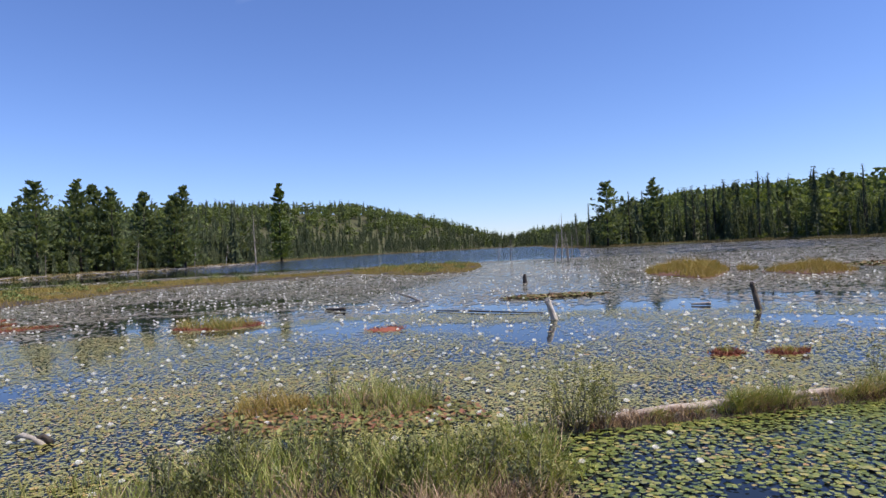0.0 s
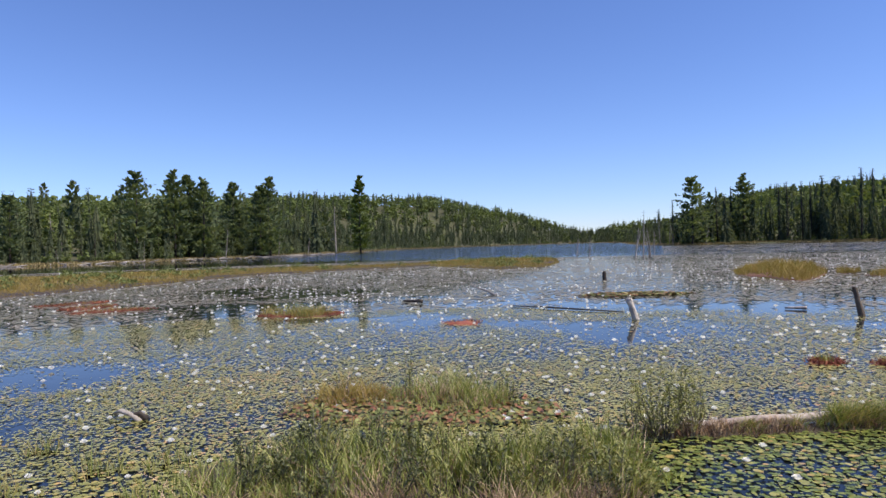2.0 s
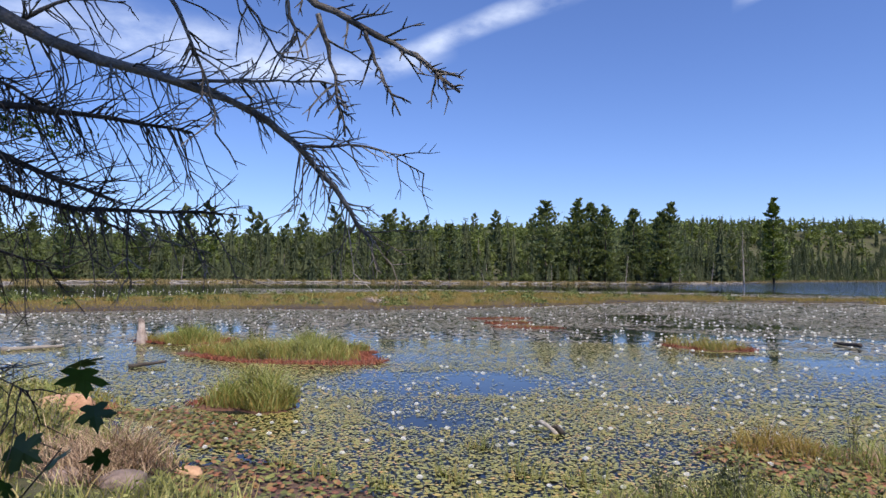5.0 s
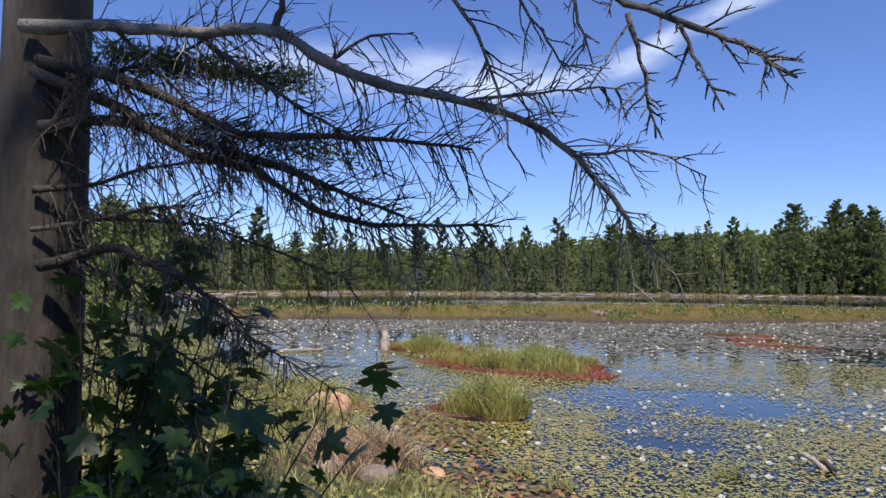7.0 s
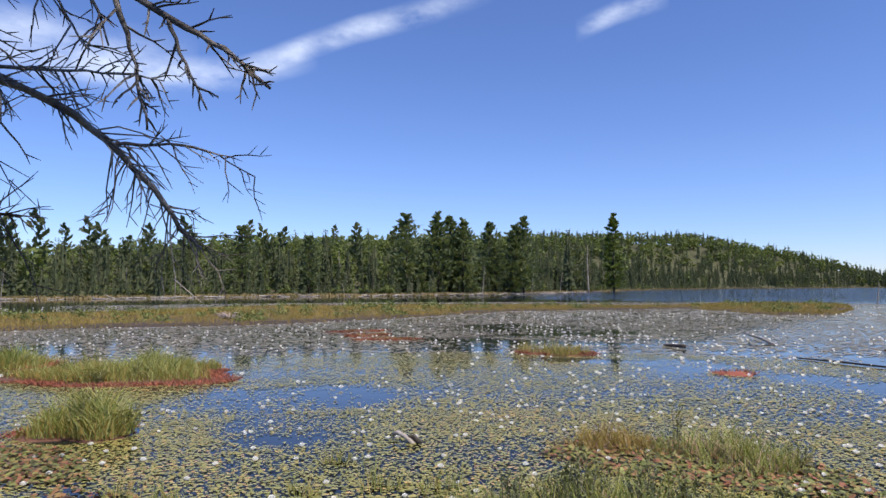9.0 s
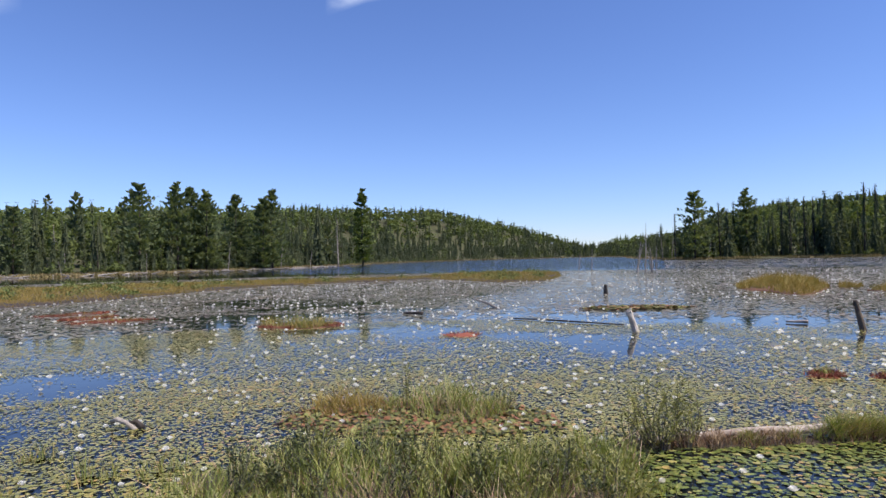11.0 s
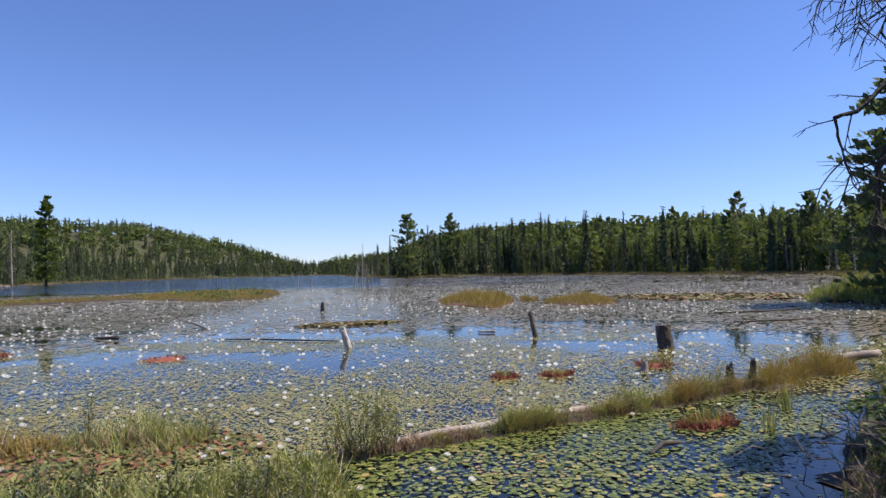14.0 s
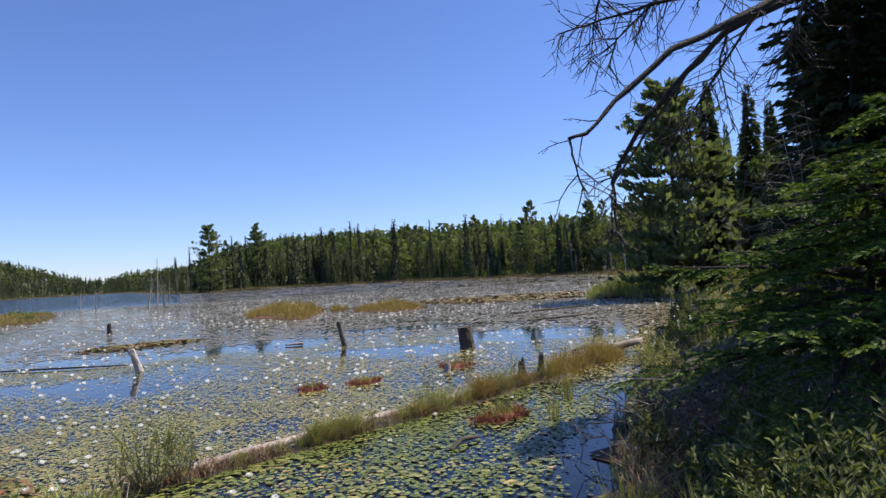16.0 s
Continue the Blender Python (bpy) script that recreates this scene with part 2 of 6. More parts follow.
class Soup:
    """Faces gathered piece by piece, then made into one mesh."""

    def __init__(self):
        self.v, self.f, self.m, self.n = [], [], [], 0

    def add(self, verts, faces, slot=0):
        """faces: an array of one face size, or a list of arrays."""
        verts = np.asarray(verts, float).reshape(-1, 3)
        for fs in faces if isinstance(faces, list) else [faces]:
            fs = np.asarray(fs, int)
            if len(fs):
                self.f.append(fs + self.n)
                self.m.append(np.full(len(fs), slot))
        self.v.append(verts)
        self.n += len(verts)

    def many(self, verts, faces, places, slot=0):
        """verts (n, 3) copied by places (k, 3, 4)."""
        verts, faces, places = np.asarray(verts, float), np.asarray(faces, int), np.asarray(places, float)
        k, n = len(places), len(verts)
        out = np.einsum("kij,nj->kni", places[:, :, :3], verts) + places[:, None, :, 3]
        self.add(out.reshape(-1, 3), (faces[None] + (np.arange(k) * n)[:, None, None]).reshape(-1, faces.shape[1]), slot)

    def mesh(self, name, *mats, smooth=False):
        me = bpy.data.meshes.new(name)
        if not self.v:
            return me
        v = np.concatenate(self.v)
        loops = np.concatenate([f.ravel() for f in self.f])
        sizes = np.concatenate([np.full(len(f), f.shape[1]) for f in self.f])
        me.vertices.add(len(v))
        me.vertices.foreach_set("co", v.ravel())
        me.loops.add(len(loops))
        me.loops.foreach_set("vertex_index", loops)
        me.polygons.add(len(sizes))
        me.polygons.foreach_set("loop_start", np.concatenate([[0], np.cumsum(sizes)[:-1]]))
        me.polygons.foreach_set("loop_total", sizes)
        for mt in mats:
            me.materials.append(mt)
        me.polygons.foreach_set("material_index", np.concatenate(self.m))
        me.polygons.foreach_set("use_smooth", np.full(len(sizes), smooth))
        me.update(calc_edges=True)
        me.validate()
        return me


def part(name, soup, mats, parent=None, label="", smooth=False):
    mats = mats if isinstance(mats, tuple) else (mats,)
    ob = new(name, soup.mesh(name, *mats, smooth=smooth) if isinstance(soup, Soup) else soup)
    if not isinstance(soup, Soup) and not soup.materials:
        for mt in mats:
            soup.materials.append(mt)
    if parent:
        ob.parent = parent
    return tagged(ob, label)


def thing(name, place, label, category, group="", kind="", turn=0.0, scale=1.0):
    ob = new(name)
    ob.location, ob.rotation_euler, ob.scale = place, (0, 0, turn), (scale,) * 3
    ob.empty_display_size = 0.1
    return tagged(ob, label, category, group, kind)


def tube(soup, path, radii, sides=6, slot=0, cap=True, wobble=0.0):
    """A tapered tube along path."""
    path, radii = np.asarray(path, float), np.asarray(radii, float)
    tan = np.gradient(path, axis=0)
    tan /= np.linalg.norm(tan, axis=1)[:, None] + 1e-9
    ref = np.array([0.0, 0.0, 1.0]) if abs(tan[:, 2]).mean() < 0.8 else np.array([1.0, 0.0, 0.0])
    side = np.cross(tan, ref)
    side /= np.linalg.norm(side, axis=1)[:, None] + 1e-9
    up = np.cross(side, tan)
    a = np.linspace(0, 2 * np.pi, sides, endpoint=False)
    rr = radii[:, None] * (1 + wobble * rnd.standard_normal((len(path), sides)))
    ring = path[:, None] + rr[:, :, None] * (np.cos(a)[None, :, None] * side[:, None] + np.sin(a)[None, :, None] * up[:, None])
    n, i, j = len(path), np.arange(len(path) - 1)[:, None], np.arange(sides)[None]
    quads = np.stack([i * sides + j, i * sides + (j + 1) % sides, (i + 1) * sides + (j + 1) % sides, (i + 1) * sides + j], -1).reshape(-1, 4)
    faces = [quads]
    if cap:
        faces += [np.arange(sides)[None, ::-1], (np.arange(sides) + (n - 1) * sides)[None]]
    soup.add(ring.reshape(-1, 3), faces, slot)


def blades(soup, base, height, width, lean, slot=0, bend=0.5, segs=2):
    """Grass blades from base points (n, 3)."""
    base = np.asarray(base, float)
    n = len(base)
    h = height * rnd.uniform(0.55, 1.15, n)
    w = width * rnd.uniform(0.6, 1.2, n)
    a, f = rnd.uniform(0, 2 * np.pi, n), rnd.uniform(0, 2 * np.pi, n)
    out = np.stack([np.cos(a), np.sin(a), 0 * a], -1) * (lean * rnd.uniform(0.1, 1.0, n) * h)[:, None]
    across = np.stack([np.cos(f), np.sin(f), 0 * f], -1) * w[:, None] / 2
    rows = []
    for s in range(segs + 1):
        u = s / segs
        mid = base + out * (u ** (1 + bend)) + np.array([0, 0, 1.0]) * (h * (u - 0.18 * bend * lean * u * u))[:, None]
        if s < segs:
            rows += [mid - across * (1 - 0.5 * u), mid + across * (1 - 0.5 * u)]
        else:
            rows += [mid]
    v = np.stack(rows, 1)
    k = v.shape[1]
    o = (np.arange(n) * k)[:, None, None]
    quads = np.array([[2 * s, 2 * s + 1, 2 * s + 3, 2 * s + 2] for s in range(segs - 1)], int).reshape(-1, 4)
    tri = np.array([[2 * segs - 2, 2 * segs - 1, 2 * segs]])
    soup.add(v.reshape(-1, 3), [(quads[None] + o).reshape(-1, 4), (tri[None] + o).reshape(-1, 3)] if segs > 1 else [(tri[None] + o).reshape(-1, 3)], slot)


def inside(px, py, poly):
    """Which points lie inside the polygon, and how far each is from its edge."""
    poly = np.asarray(poly, float)
    a, b = poly, np.roll(poly, -1, axis=0)
    hit = np.zeros(px.shape, bool)
    near = np.full(px.shape, 1e9)
    for (x0, y0), (x1, y1) in zip(a, b):
        if y0 != y1:
            hit ^= ((y0 > py) != (y1 > py)) & (px < (x1 - x0) * (py - y0) / (y1 - y0) + x0)
        l2 = (x1 - x0) ** 2 + (y1 - y0) ** 2
        u = np.clip(((px - x0) * (x1 - x0) + (py - y0) * (y1 - y0)) / l2, 0, 1)
        near = np.minimum(near, np.hypot(px - x0 - u * (x1 - x0), py - y0 - u * (y1 - y0)))
    return hit, near


def wave(x, y, scale, seed=0.0):
    """A cheap smooth noise, about -1 to 1."""
    x, y = x / scale, y / scale
    return (np.sin(1.3 * x + 2.1 * np.sin(0.7 * y + seed) + seed) + np.sin(1.7 * y + 1.9 * np.sin(0.9 * x - seed) + 2 * seed)
            + 0.6 * np.sin(2.9 * x - 2.3 * y + 3 * seed + np.sin(1.1 * x + 1.3 * y))) / 2.6


# ---------------------------------------------------------------- ground and water
POND = [(3.0, 2.4), (4.8, 4.0), (6.5, 5.5), (8.3, 6.8), (11.3, 8.6), (13.8, 9.5), (18, 11.2), (26, 17), (34, 23.5), (37, 30), (48, 40.5), (62, 52.5),
        (85, 71), (108, 95), (106, 106), (101, 130), (100, 172), (95, 204), (80, 220), (58, 217), (48, 232), (55, 330), (85, 560), (70, 650), (40, 640),
        (10, 560), (-45, 493), (-68, 344), (-66, 218), (-72, 170), (-80, 143), (-89, 130), (-110, 109), (-122, 85), (-131, 65), (-133, 46),
        (-125, 26), (-115, 14), (-95, 9), (-67, 7), (-39, 5.5), (-29, 4.6), (-17.7, 3.4), (-13, 3.6), (-10.4, 3.9), (-7.3, 3.4), (-6, 3.2), (-4, 3.6), (-1.5, 3.8), (1.5, 3.6)]


# the skyline of the woods: heading and height above the eye's level, in degrees
SKYLINE = [(-104, 6.2), (-88, 5.4), (-83, 4.3), (-79, 3.6), (-75, 3.0), (-60, 3.1), (-55, 3.8), (-50, 4.3), (-44, 4.4), (-30, 4.7), (-18, 4.75), (-11, 4.5), (-7, 4.3), (-4, 3.5), (-1, 3.0), (1, 2.4),
           (3.4, 1.6), (6, 1.0), (8.4, 1.5), (13, 1.8), (16, 3.1), (20, 3.8), (28, 4.1), (36, 4.5), (43, 4.3), (47, 4.5), (50, 4.0), (62, 4.5)]


def land(x, y):
    """Height of the ground."""
    wet, d = inside(x, y, POND)
    r = np.hypot(x, y)
    heading = np.degrees(np.arctan2(x, y))
    crest = np.interp(heading, [q[0] for q in SKYLINE], [q[1] for q in SKYLINE])
    hill = np.clip(np.minimum(r, 820) * np.tan(np.radians(crest)) + 2.2 - 11.0, 0.4, 40)
    s = np.clip((d - 12) / 95, 0, 1)
    dry = 0.25 * (1 - np.exp(-d / 1.2)) + 0.35 * (1 - np.exp(-d / 4.0)) + hill * s * s * (3 - 2 * s) + 0.06 * wave(x, y, 0.9, 1.0) * np.clip(d, 0, 1)
    dry += 0.8 * wave(x, y, 14, 2.0) * np.clip((d - 10) / 20, 0, 1)
    return np.where(wet, -0.55 * (1 - np.exp(-d / 1.0)) - 0.03, dry), wet, d


def polar_sheet(radii, turns):
    r, a = np.meshgrid(radii, np.linspace(0, 2 * np.pi, turns, endpoint=False), indexing="ij")
    x, y = r * np.sin(a), r * np.cos(a)
    i, j = np.arange(len(radii) - 1)[:, None], np.arange(turns)[None]
    quads = np.stack([i * turns + j, (i + 1) * turns + j, (i + 1) * turns + (j + 1) % turns, i * turns + (j + 1) % turns], -1).reshape(-1, 4)
    return x.ravel(), y.ravel(), quads[:, ::-1]


gx, gy, gq = polar_sheet(np.concatenate([[0.02], np.geomspace(0.4, 2600, 140)]), 280)
gz, _, _ = land(gx, gy)
s = Soup()
s.add(np.stack([gx, gy, gz], -1), gq)
tagged(part("ground", s, M["soil"], smooth=True), "mossy brown forest soil and low shore round the pond", "ground", kind="structure")
wx, wy, wq = polar_sheet(np.concatenate([[0.02], np.geomspace(1.0, 1500, 60)]), 180)
s = Soup()
s.add(np.stack([wx, wy, 0 * wx], -1), wq)
tagged(part("water", s, M["water"], smooth=True), "calm dark pond water reflecting the blue sky", "water", kind="structure")


def unit(v):
    return v / (np.linalg.norm(v, axis=-1, keepdims=True) + 1e-9)


def kites(soup, base, way, length, width, droop=0.15, roll=None, slot=0, facing=None):
    """Small bent sprays: from base along way, widest past the middle, tip sinking."""
    base, way = np.asarray(base, float), unit(np.asarray(way, float))
    n = len(base)
    length, width = np.broadcast_to(length, n), np.broadcast_to(width, n)
    side = unit(np.cross(way, np.array([0, 0, 1.0])) + 1e-4)
    if facing is not None:
        side = unit(np.cross(way, facing) + 1e-4)
    up = np.cross(side, way)
    roll = np.zeros(n) if roll is None else roll
    side = side * np.cos(roll)[:, None] + up * np.sin(roll)[:, None]
    L, Wd = length[:, None], width[:, None]
    mid = base + way * L * 0.55 + np.array([0, 0, 1.0]) * (0.06 * L)
    tip = base + way * L - np.array([0, 0, 1.0]) * (droop * L)
    v = np.stack([base, mid + side * Wd / 2, tip, mid - side * Wd / 2], 1)
    f = np.array([[0, 1, 2], [0, 2, 3]])
    soup.add(v.reshape(-1, 3), (f[None] + (np.arange(n) * 4)[:, None, None]).reshape(-1, 3), slot)


def spruce(h, r, levels, per, soup, skirt=0.08, sparse=0.0, slot=0, split=1, grain=1.0):
    """Narrow conifer crown of drooping boughs."""
    z = np.repeat(np.linspace(skirt, 0.985, levels) ** 0.9 * h, per) + rnd.normal(0, 0.3 * h / levels, levels * per)
    keep = rnd.random(len(z)) > sparse
    z = np.clip(z[keep], skirt * h * 0.8, h * 0.99)
    n = len(z)
    a = rnd.uniform(0, 2 * np.pi, n)
    L = (r * (1 - z / h) ** 0.75 * rnd.uniform(0.6, 1.15, n) + 0.03 * r + 0.12) * (1 + 0.15 * np.sin(3 * a + z))
    way = np.stack([np.cos(a), np.sin(a), rnd.uniform(-0.35, 0.05, n) + 0.5 * (z / h) ** 3], -1)
    base = np.stack([0 * z, 0 * z, z], -1)
    if split == 1:
        kites(soup, base, way, L, L * 0.62, 0.12, rnd.uniform(-0.5, 0.5, n), slot)
        kites(soup, base + unit(way) * (L * 0.25)[:, None], way + np.array([0, 0, -0.5]), L * 0.65, L * 0.45, 0.2, rnd.uniform(0.9, 2.2, n), slot)
        return
    for i in range(split):
        u = rnd.uniform(0.12, 1.0, n)
        turn = rnd.uniform(-0.9, 0.9, n) * (1.1 - 0.5 * u)
        w2 = np.stack([np.cos(a + turn), np.sin(a + turn), way[:, 2] - 0.12 + rnd.normal(0, 0.12, n)], -1)
        size = grain * (0.08 + 0.085 * L * (1 - 0.5 * u)) * rnd.uniform(0.7, 1.3, n)
        kites(soup, base + unit(way) * (L * u * 0.85)[:, None] - np.array([0, 0, 1.0]) * (0.1 * L * u * u)[:, None], w2, size, size * 0.42, 0.15, rnd.uniform(-0.9, 0.9, n), slot)


def skirts(h, r, levels, spikes, soup, skirt=0.05, slot=0):
    """Narrow conifer of jagged drooping whorls, one over the other."""
    n = spikes * 2
    for k in range(levels):
        u = k / levels
        z = h * (skirt + (1 - skirt) * u ** 0.92)
        R = r * (1 - u) ** 0.8 * rnd.uniform(0.8, 1.12) + 0.05 * r
        tall = (1 - skirt) * h / levels * rnd.uniform(1.7, 2.4)
        a = np.arange(n) * 2 * np.pi / n + rnd.uniform(0, 6.28)
        rr = R * np.where(np.arange(n) % 2, rnd.uniform(0.35, 0.6, n), rnd.uniform(0.75, 1.25, n))
        drop = -0.18 * rr + rnd.normal(0, 0.06 * R, n)
        off = rnd.normal(0, 0.06 * R, 2)
        ring = np.stack([off[0] + rr * np.cos(a), off[1] + rr * np.sin(a), z + drop], -1)
        j = np.arange(n)
        soup.add(np.concatenate([[[0, 0, min(z + tall, h * 1.01)]], ring]), np.stack([0 * j, 1 + j, 1 + (j + 1) % n], -1), slot)


def white_pine(h, r, soup, whorls=15, limbs=6, sprays=24, bare=0.06, slot=0, size=0.6):
    """Crown of flat plumes on whorled limbs, level low down and rising near the top, ragged outline."""
    b, w, S = [], [], []
    for k in range(whorls):
        u = (k + rnd.uniform(0.1, 0.9)) / whorls
        wide = np.interp(u, [0, 0.25, 0.5, 0.75, 0.92, 1], [0.85, 1.0, 0.85, 0.6, 0.28, 0.05])
        for a in rnd.uniform(0, 2 * np.pi, limbs):
            length = r * wide * rnd.uniform(0.45, 1.12)
            rise = -0.08 + 0.5 * u * u + rnd.normal(0, 0.05)
            z = h * (bare + (0.98 - bare) * u) + rnd.normal(0, 0.4 * h / whorls)
            t = rnd.uniform(0.12, 1.05, sprays)
            side = rnd.normal(0, 0.16, sprays) * length * (0.4 + t)
            p = np.stack([math.cos(a) * length * t - math.sin(a) * side, math.sin(a) * length * t + math.cos(a) * side,
                          z + rise * length * t + 0.1 * length * t * t + rnd.normal(0, 0.1 * size + 0.02 * length, sprays)], -1)
            da = a + rnd.normal(0, 0.7, sprays)
            b.append(p)
            w.append(np.stack([np.cos(da), np.sin(da), rnd.uniform(0.0, 1.3, sprays) + 0.4 * u], -1))
            S.append(size * rnd.uniform(0.6, 1.3, sprays))
    S = np.concatenate(S)
    kites(soup, np.concatenate(b), np.concatenate(w), S, S * 0.52, 0.02, rnd.uniform(-1.4, 1.4, len(S)), slot)


def broadleaf(h, r, soup, blobs=9, leaves=45, bare=0.18, slot=0, size=0.55):
    """Rounded crown of leaf clusters round several boughs."""
    for k in range(blobs):
        u = rnd.uniform(0, 1)
        z = h * (bare + (0.92 - bare) * u)
        reach = r * math.sin(math.pi * (0.15 + 0.72 * u)) * rnd.uniform(0.2, 0.75)
        a = rnd.uniform(0, 2 * np.pi)
        c = np.array([reach * math.cos(a), reach * math.sin(a), z])
        d = unit(rnd.normal(0, 1, (leaves, 3)) + np.array([0, 0, 0.35]))
        rad = 0.42 * r * rnd.uniform(0.75, 1.1, leaves)[:, None]
        along = np.cross(d, rnd.normal(0, 1, (leaves, 3))) + 0.25 * rnd.normal(0, 1, (leaves, 3))
        kites(soup, c + d * rad * (1, 1, 0.75), along, size * rnd.uniform(0.6, 1.3, leaves), size * rnd.uniform(0.5, 0.9, leaves), 0.1, rnd.uniform(-0.5, 0.5, leaves), slot, facing=d)


def trunk_of(h, r, soup, lean=0.0, limbs=0, slot=0):
    z = np.linspace(0, 1, 8)
    bow = lean * z ** 1.5
    path = np.stack([bow + 0.01 * h * np.sin(3 * z), 0.008 * h * np.sin(4 * z + 1), z * h - 0.3 * (1 - z)], -1)
    tube(soup, path, r * (1 - 0.85 * z) + 0.012 * r, 7, slot, wobble=0.05)
    for _ in range(limbs):
        u = rnd.uniform(0.25, 0.97)
        a, l = rnd.uniform(0, 2 * np.pi), (1 - u) * 0.16 * h + 0.25
        p = np.array([np.interp(u, z, path[:, i]) for i in range(3)])
        tube(soup, [p, p + l * 0.5 * np.array([math.cos(a), math.sin(a), -0.05]), p + l * np.array([math.cos(a), math.sin(a), -0.3])], [0.16 * r, 0.1 * r, 0.03 * r], 3, slot, cap=False)


# kinds of tree, each built once at its own true height: (trunk mesh, crown mesh, height)
def tree_kind(style, h, r):
    crown, trunk = Soup(), Soup()
    mats = M["spruce"]
    if style == "spruce":
        skirts(h * 0.97, r * 0.6, 12, 6, crown, 0.02)
        spruce(h, r, 20, 7, crown, 0.03, 0.1, 0, 3, 3.7)
    elif style == "thin":
        skirts(h * 0.98, r * 0.3, 12, 5, crown, 0.3)
        spruce(h, r, 20, 6, crown, 0.16, 0.3, 0, 3, 2.3)
    elif style == "pine":
        white_pine(h, r * 0.9, crown, 20, 6, 18, 0.05, size=0.9)
        mats = M["pine"]
    elif style == "sunny":
        white_pine(h, r, crown, 16, 6, 18, 0.06, size=0.9)
        mats = M["yellowpine"]
    elif style == "leaf":
        broadleaf(h, r, crown, 14, 40, 0.06, size=0.62)
        mats = M["leaf"]
    elif style == "rust":
        spruce(h, r, 20, 6, crown, 0.2, 0.3, 0, 2, 1.7)
        mats = M["rust"]
    trunk_of(h, 0.013 * h + 0.03, trunk, 0, 26 if style in ("snag", "thin", "rust") else 0)
    return (trunk.mesh("trunk", M["silver"] if style in ("snag", "rust") else M["bark"], smooth=True), crown.mesh("crown", mats) if crown.n else None, h)


KINDS = {
    "spruce": [tree_kind("spruce", 12, 2.2), tree_kind("spruce", 12, 1.7), tree_kind("spruce", 12, 2.9), tree_kind("spruce", 12, 2.0)],
    "thin": [tree_kind("thin", 12, 1.3), tree_kind("thin", 12, 1.0), tree_kind("thin", 12, 1.15)],
    "pine": [tree_kind("pine", 18, 5.2), tree_kind("pine", 18, 4.5), tree_kind("pine", 18, 5.8)],
    "sunny": [tree_kind("sunny", 18, 3.0)],
    "leaf": [tree_kind("leaf", 11, 3.0), tree_kind("leaf", 11, 2.4), tree_kind("leaf", 11, 3.5)],
    "rust": [tree_kind("rust", 11, 1.3)],
    "snag": [tree_kind("snag", 9, 0.2), tree_kind("snag", 9, 0.2)],
}
TREE_WORDS = {
    "spruce": ("spruce_tree", "dark green narrow spruce on the far shore", "spruces on the shore"),
    "thin": ("black_spruce_tree", "thin ragged black spruce with a bare lower trunk", "thin spruces on the shore"),
    "pine": ("white_pine_tree", "tall ragged white pine rising above the shore woods", "white pines"),
    "sunny": ("sunlit_pine_tree", "tall yellow-green sunlit pine beside the water", "white pines"),
    "leaf": ("birch_tree", "bright green leafy tree at the wood's edge", "leafy trees on the shore"),
    "rust": ("dead_fir_tree", "dead fir with rust-brown needles among green trees", "dead firs"),
    "snag": ("snag", "bare silver-grey dead trunk standing at the waterline", "snags"),
}


def ground_at(x, y):
    return float(land(np.array([x]), np.array([y]))[0][0])


def tree(style, x, y, height, lean=0.0):
    name, label, group = TREE_WORDS[style]
    trunk, crown, h0 = KINDS[style][rnd.integers(len(KINDS[style]))]
    k = height / h0
    t = thing(name, (x, y, max(ground_at(x, y), -0.3)), label, "tree", group, turn=rnd.uniform(0, 6.28), scale=k)
    if lean:
        t.rotation_euler = (rnd.normal(0, lean), rnd.normal(0, lean), rnd.uniform(0, 6.28))
    part("trunk", trunk, M["bark"], t)
    if crown:
        part("crown", crown, M["spruce"], t)
    return t


def bearing(heading, r):
    return r * math.sin(radians(heading)), r * math.cos(radians(heading))


def tree_by_top(style, heading, top, r, lean=0.0):
    """A tree whose tip stands top degrees above the eye's level at that heading and range."""
    x, y = bearing(heading, r)
    return tree(style, x, y, 2.2 + r * math.tan(radians(top)) - ground_at(x, y), lean)


# the trees that stand out along the skyline: heading, angle of the tip, range
for row in [("pine", -46.4, 5.2, 166), ("spruce", -39.4, 5.0, 170), ("pine", -32.3, 6.45, 168), ("pine", -29.5, 6.45, 172), ("pine", -28.4, 6.2, 176), ("pine", -27.2, 5.85, 174),
            ("pine", -24.8, 5.6, 190), ("pine", -21.9, 6.0, 188), ("pine", -22.6, 5.3, 186), ("sunny", -14.1, 6.0, 240), ("spruce", -18.0, 4.9, 222),
            ("pine", 14.4, 5.0, 226), ("thin", 12.9, 3.3, 236), ("spruce", 15.1, 3.6, 232), ("thin", 16.3, 4.1, 236), ("spruce", 16.9, 3.5, 232), ("thin", 17.4, 4.1, 240),
            ("pine", 18.3, 4.9, 240), ("spruce", 19.0, 3.9, 238), ("thin", 20.8, 4.1, 240), ("thin", 21.4, 4.25, 240), ("thin", 22.4, 4.2, 238), ("thin", 23.0, 4.15, 240), ("spruce", 23.8, 4.5, 240),
            ("spruce", 24.8, 4.4, 236), ("thin", 26.3, 5.0, 232), ("thin", 27.0, 4.8, 230), ("spruce", 30.2, 4.95, 210), ("thin", 33.4, 4.8, 196), ("spruce", 36.6, 5.0, 182), ("pine", 47.4, 5.45, 158),
            ("rust", -30.0, 3.8, 170), ("rust", -16.3, 3.6, 226), ("rust", -38.2, 3.2, 168), ("spruce", -51.0, 4.9, 164), ("spruce", -58.5, 3.6, 160), ("pine", -74.0, 4.2, 150), ("pine", -66.5, 3.9, 156)]:
    tree_by_top(*row)

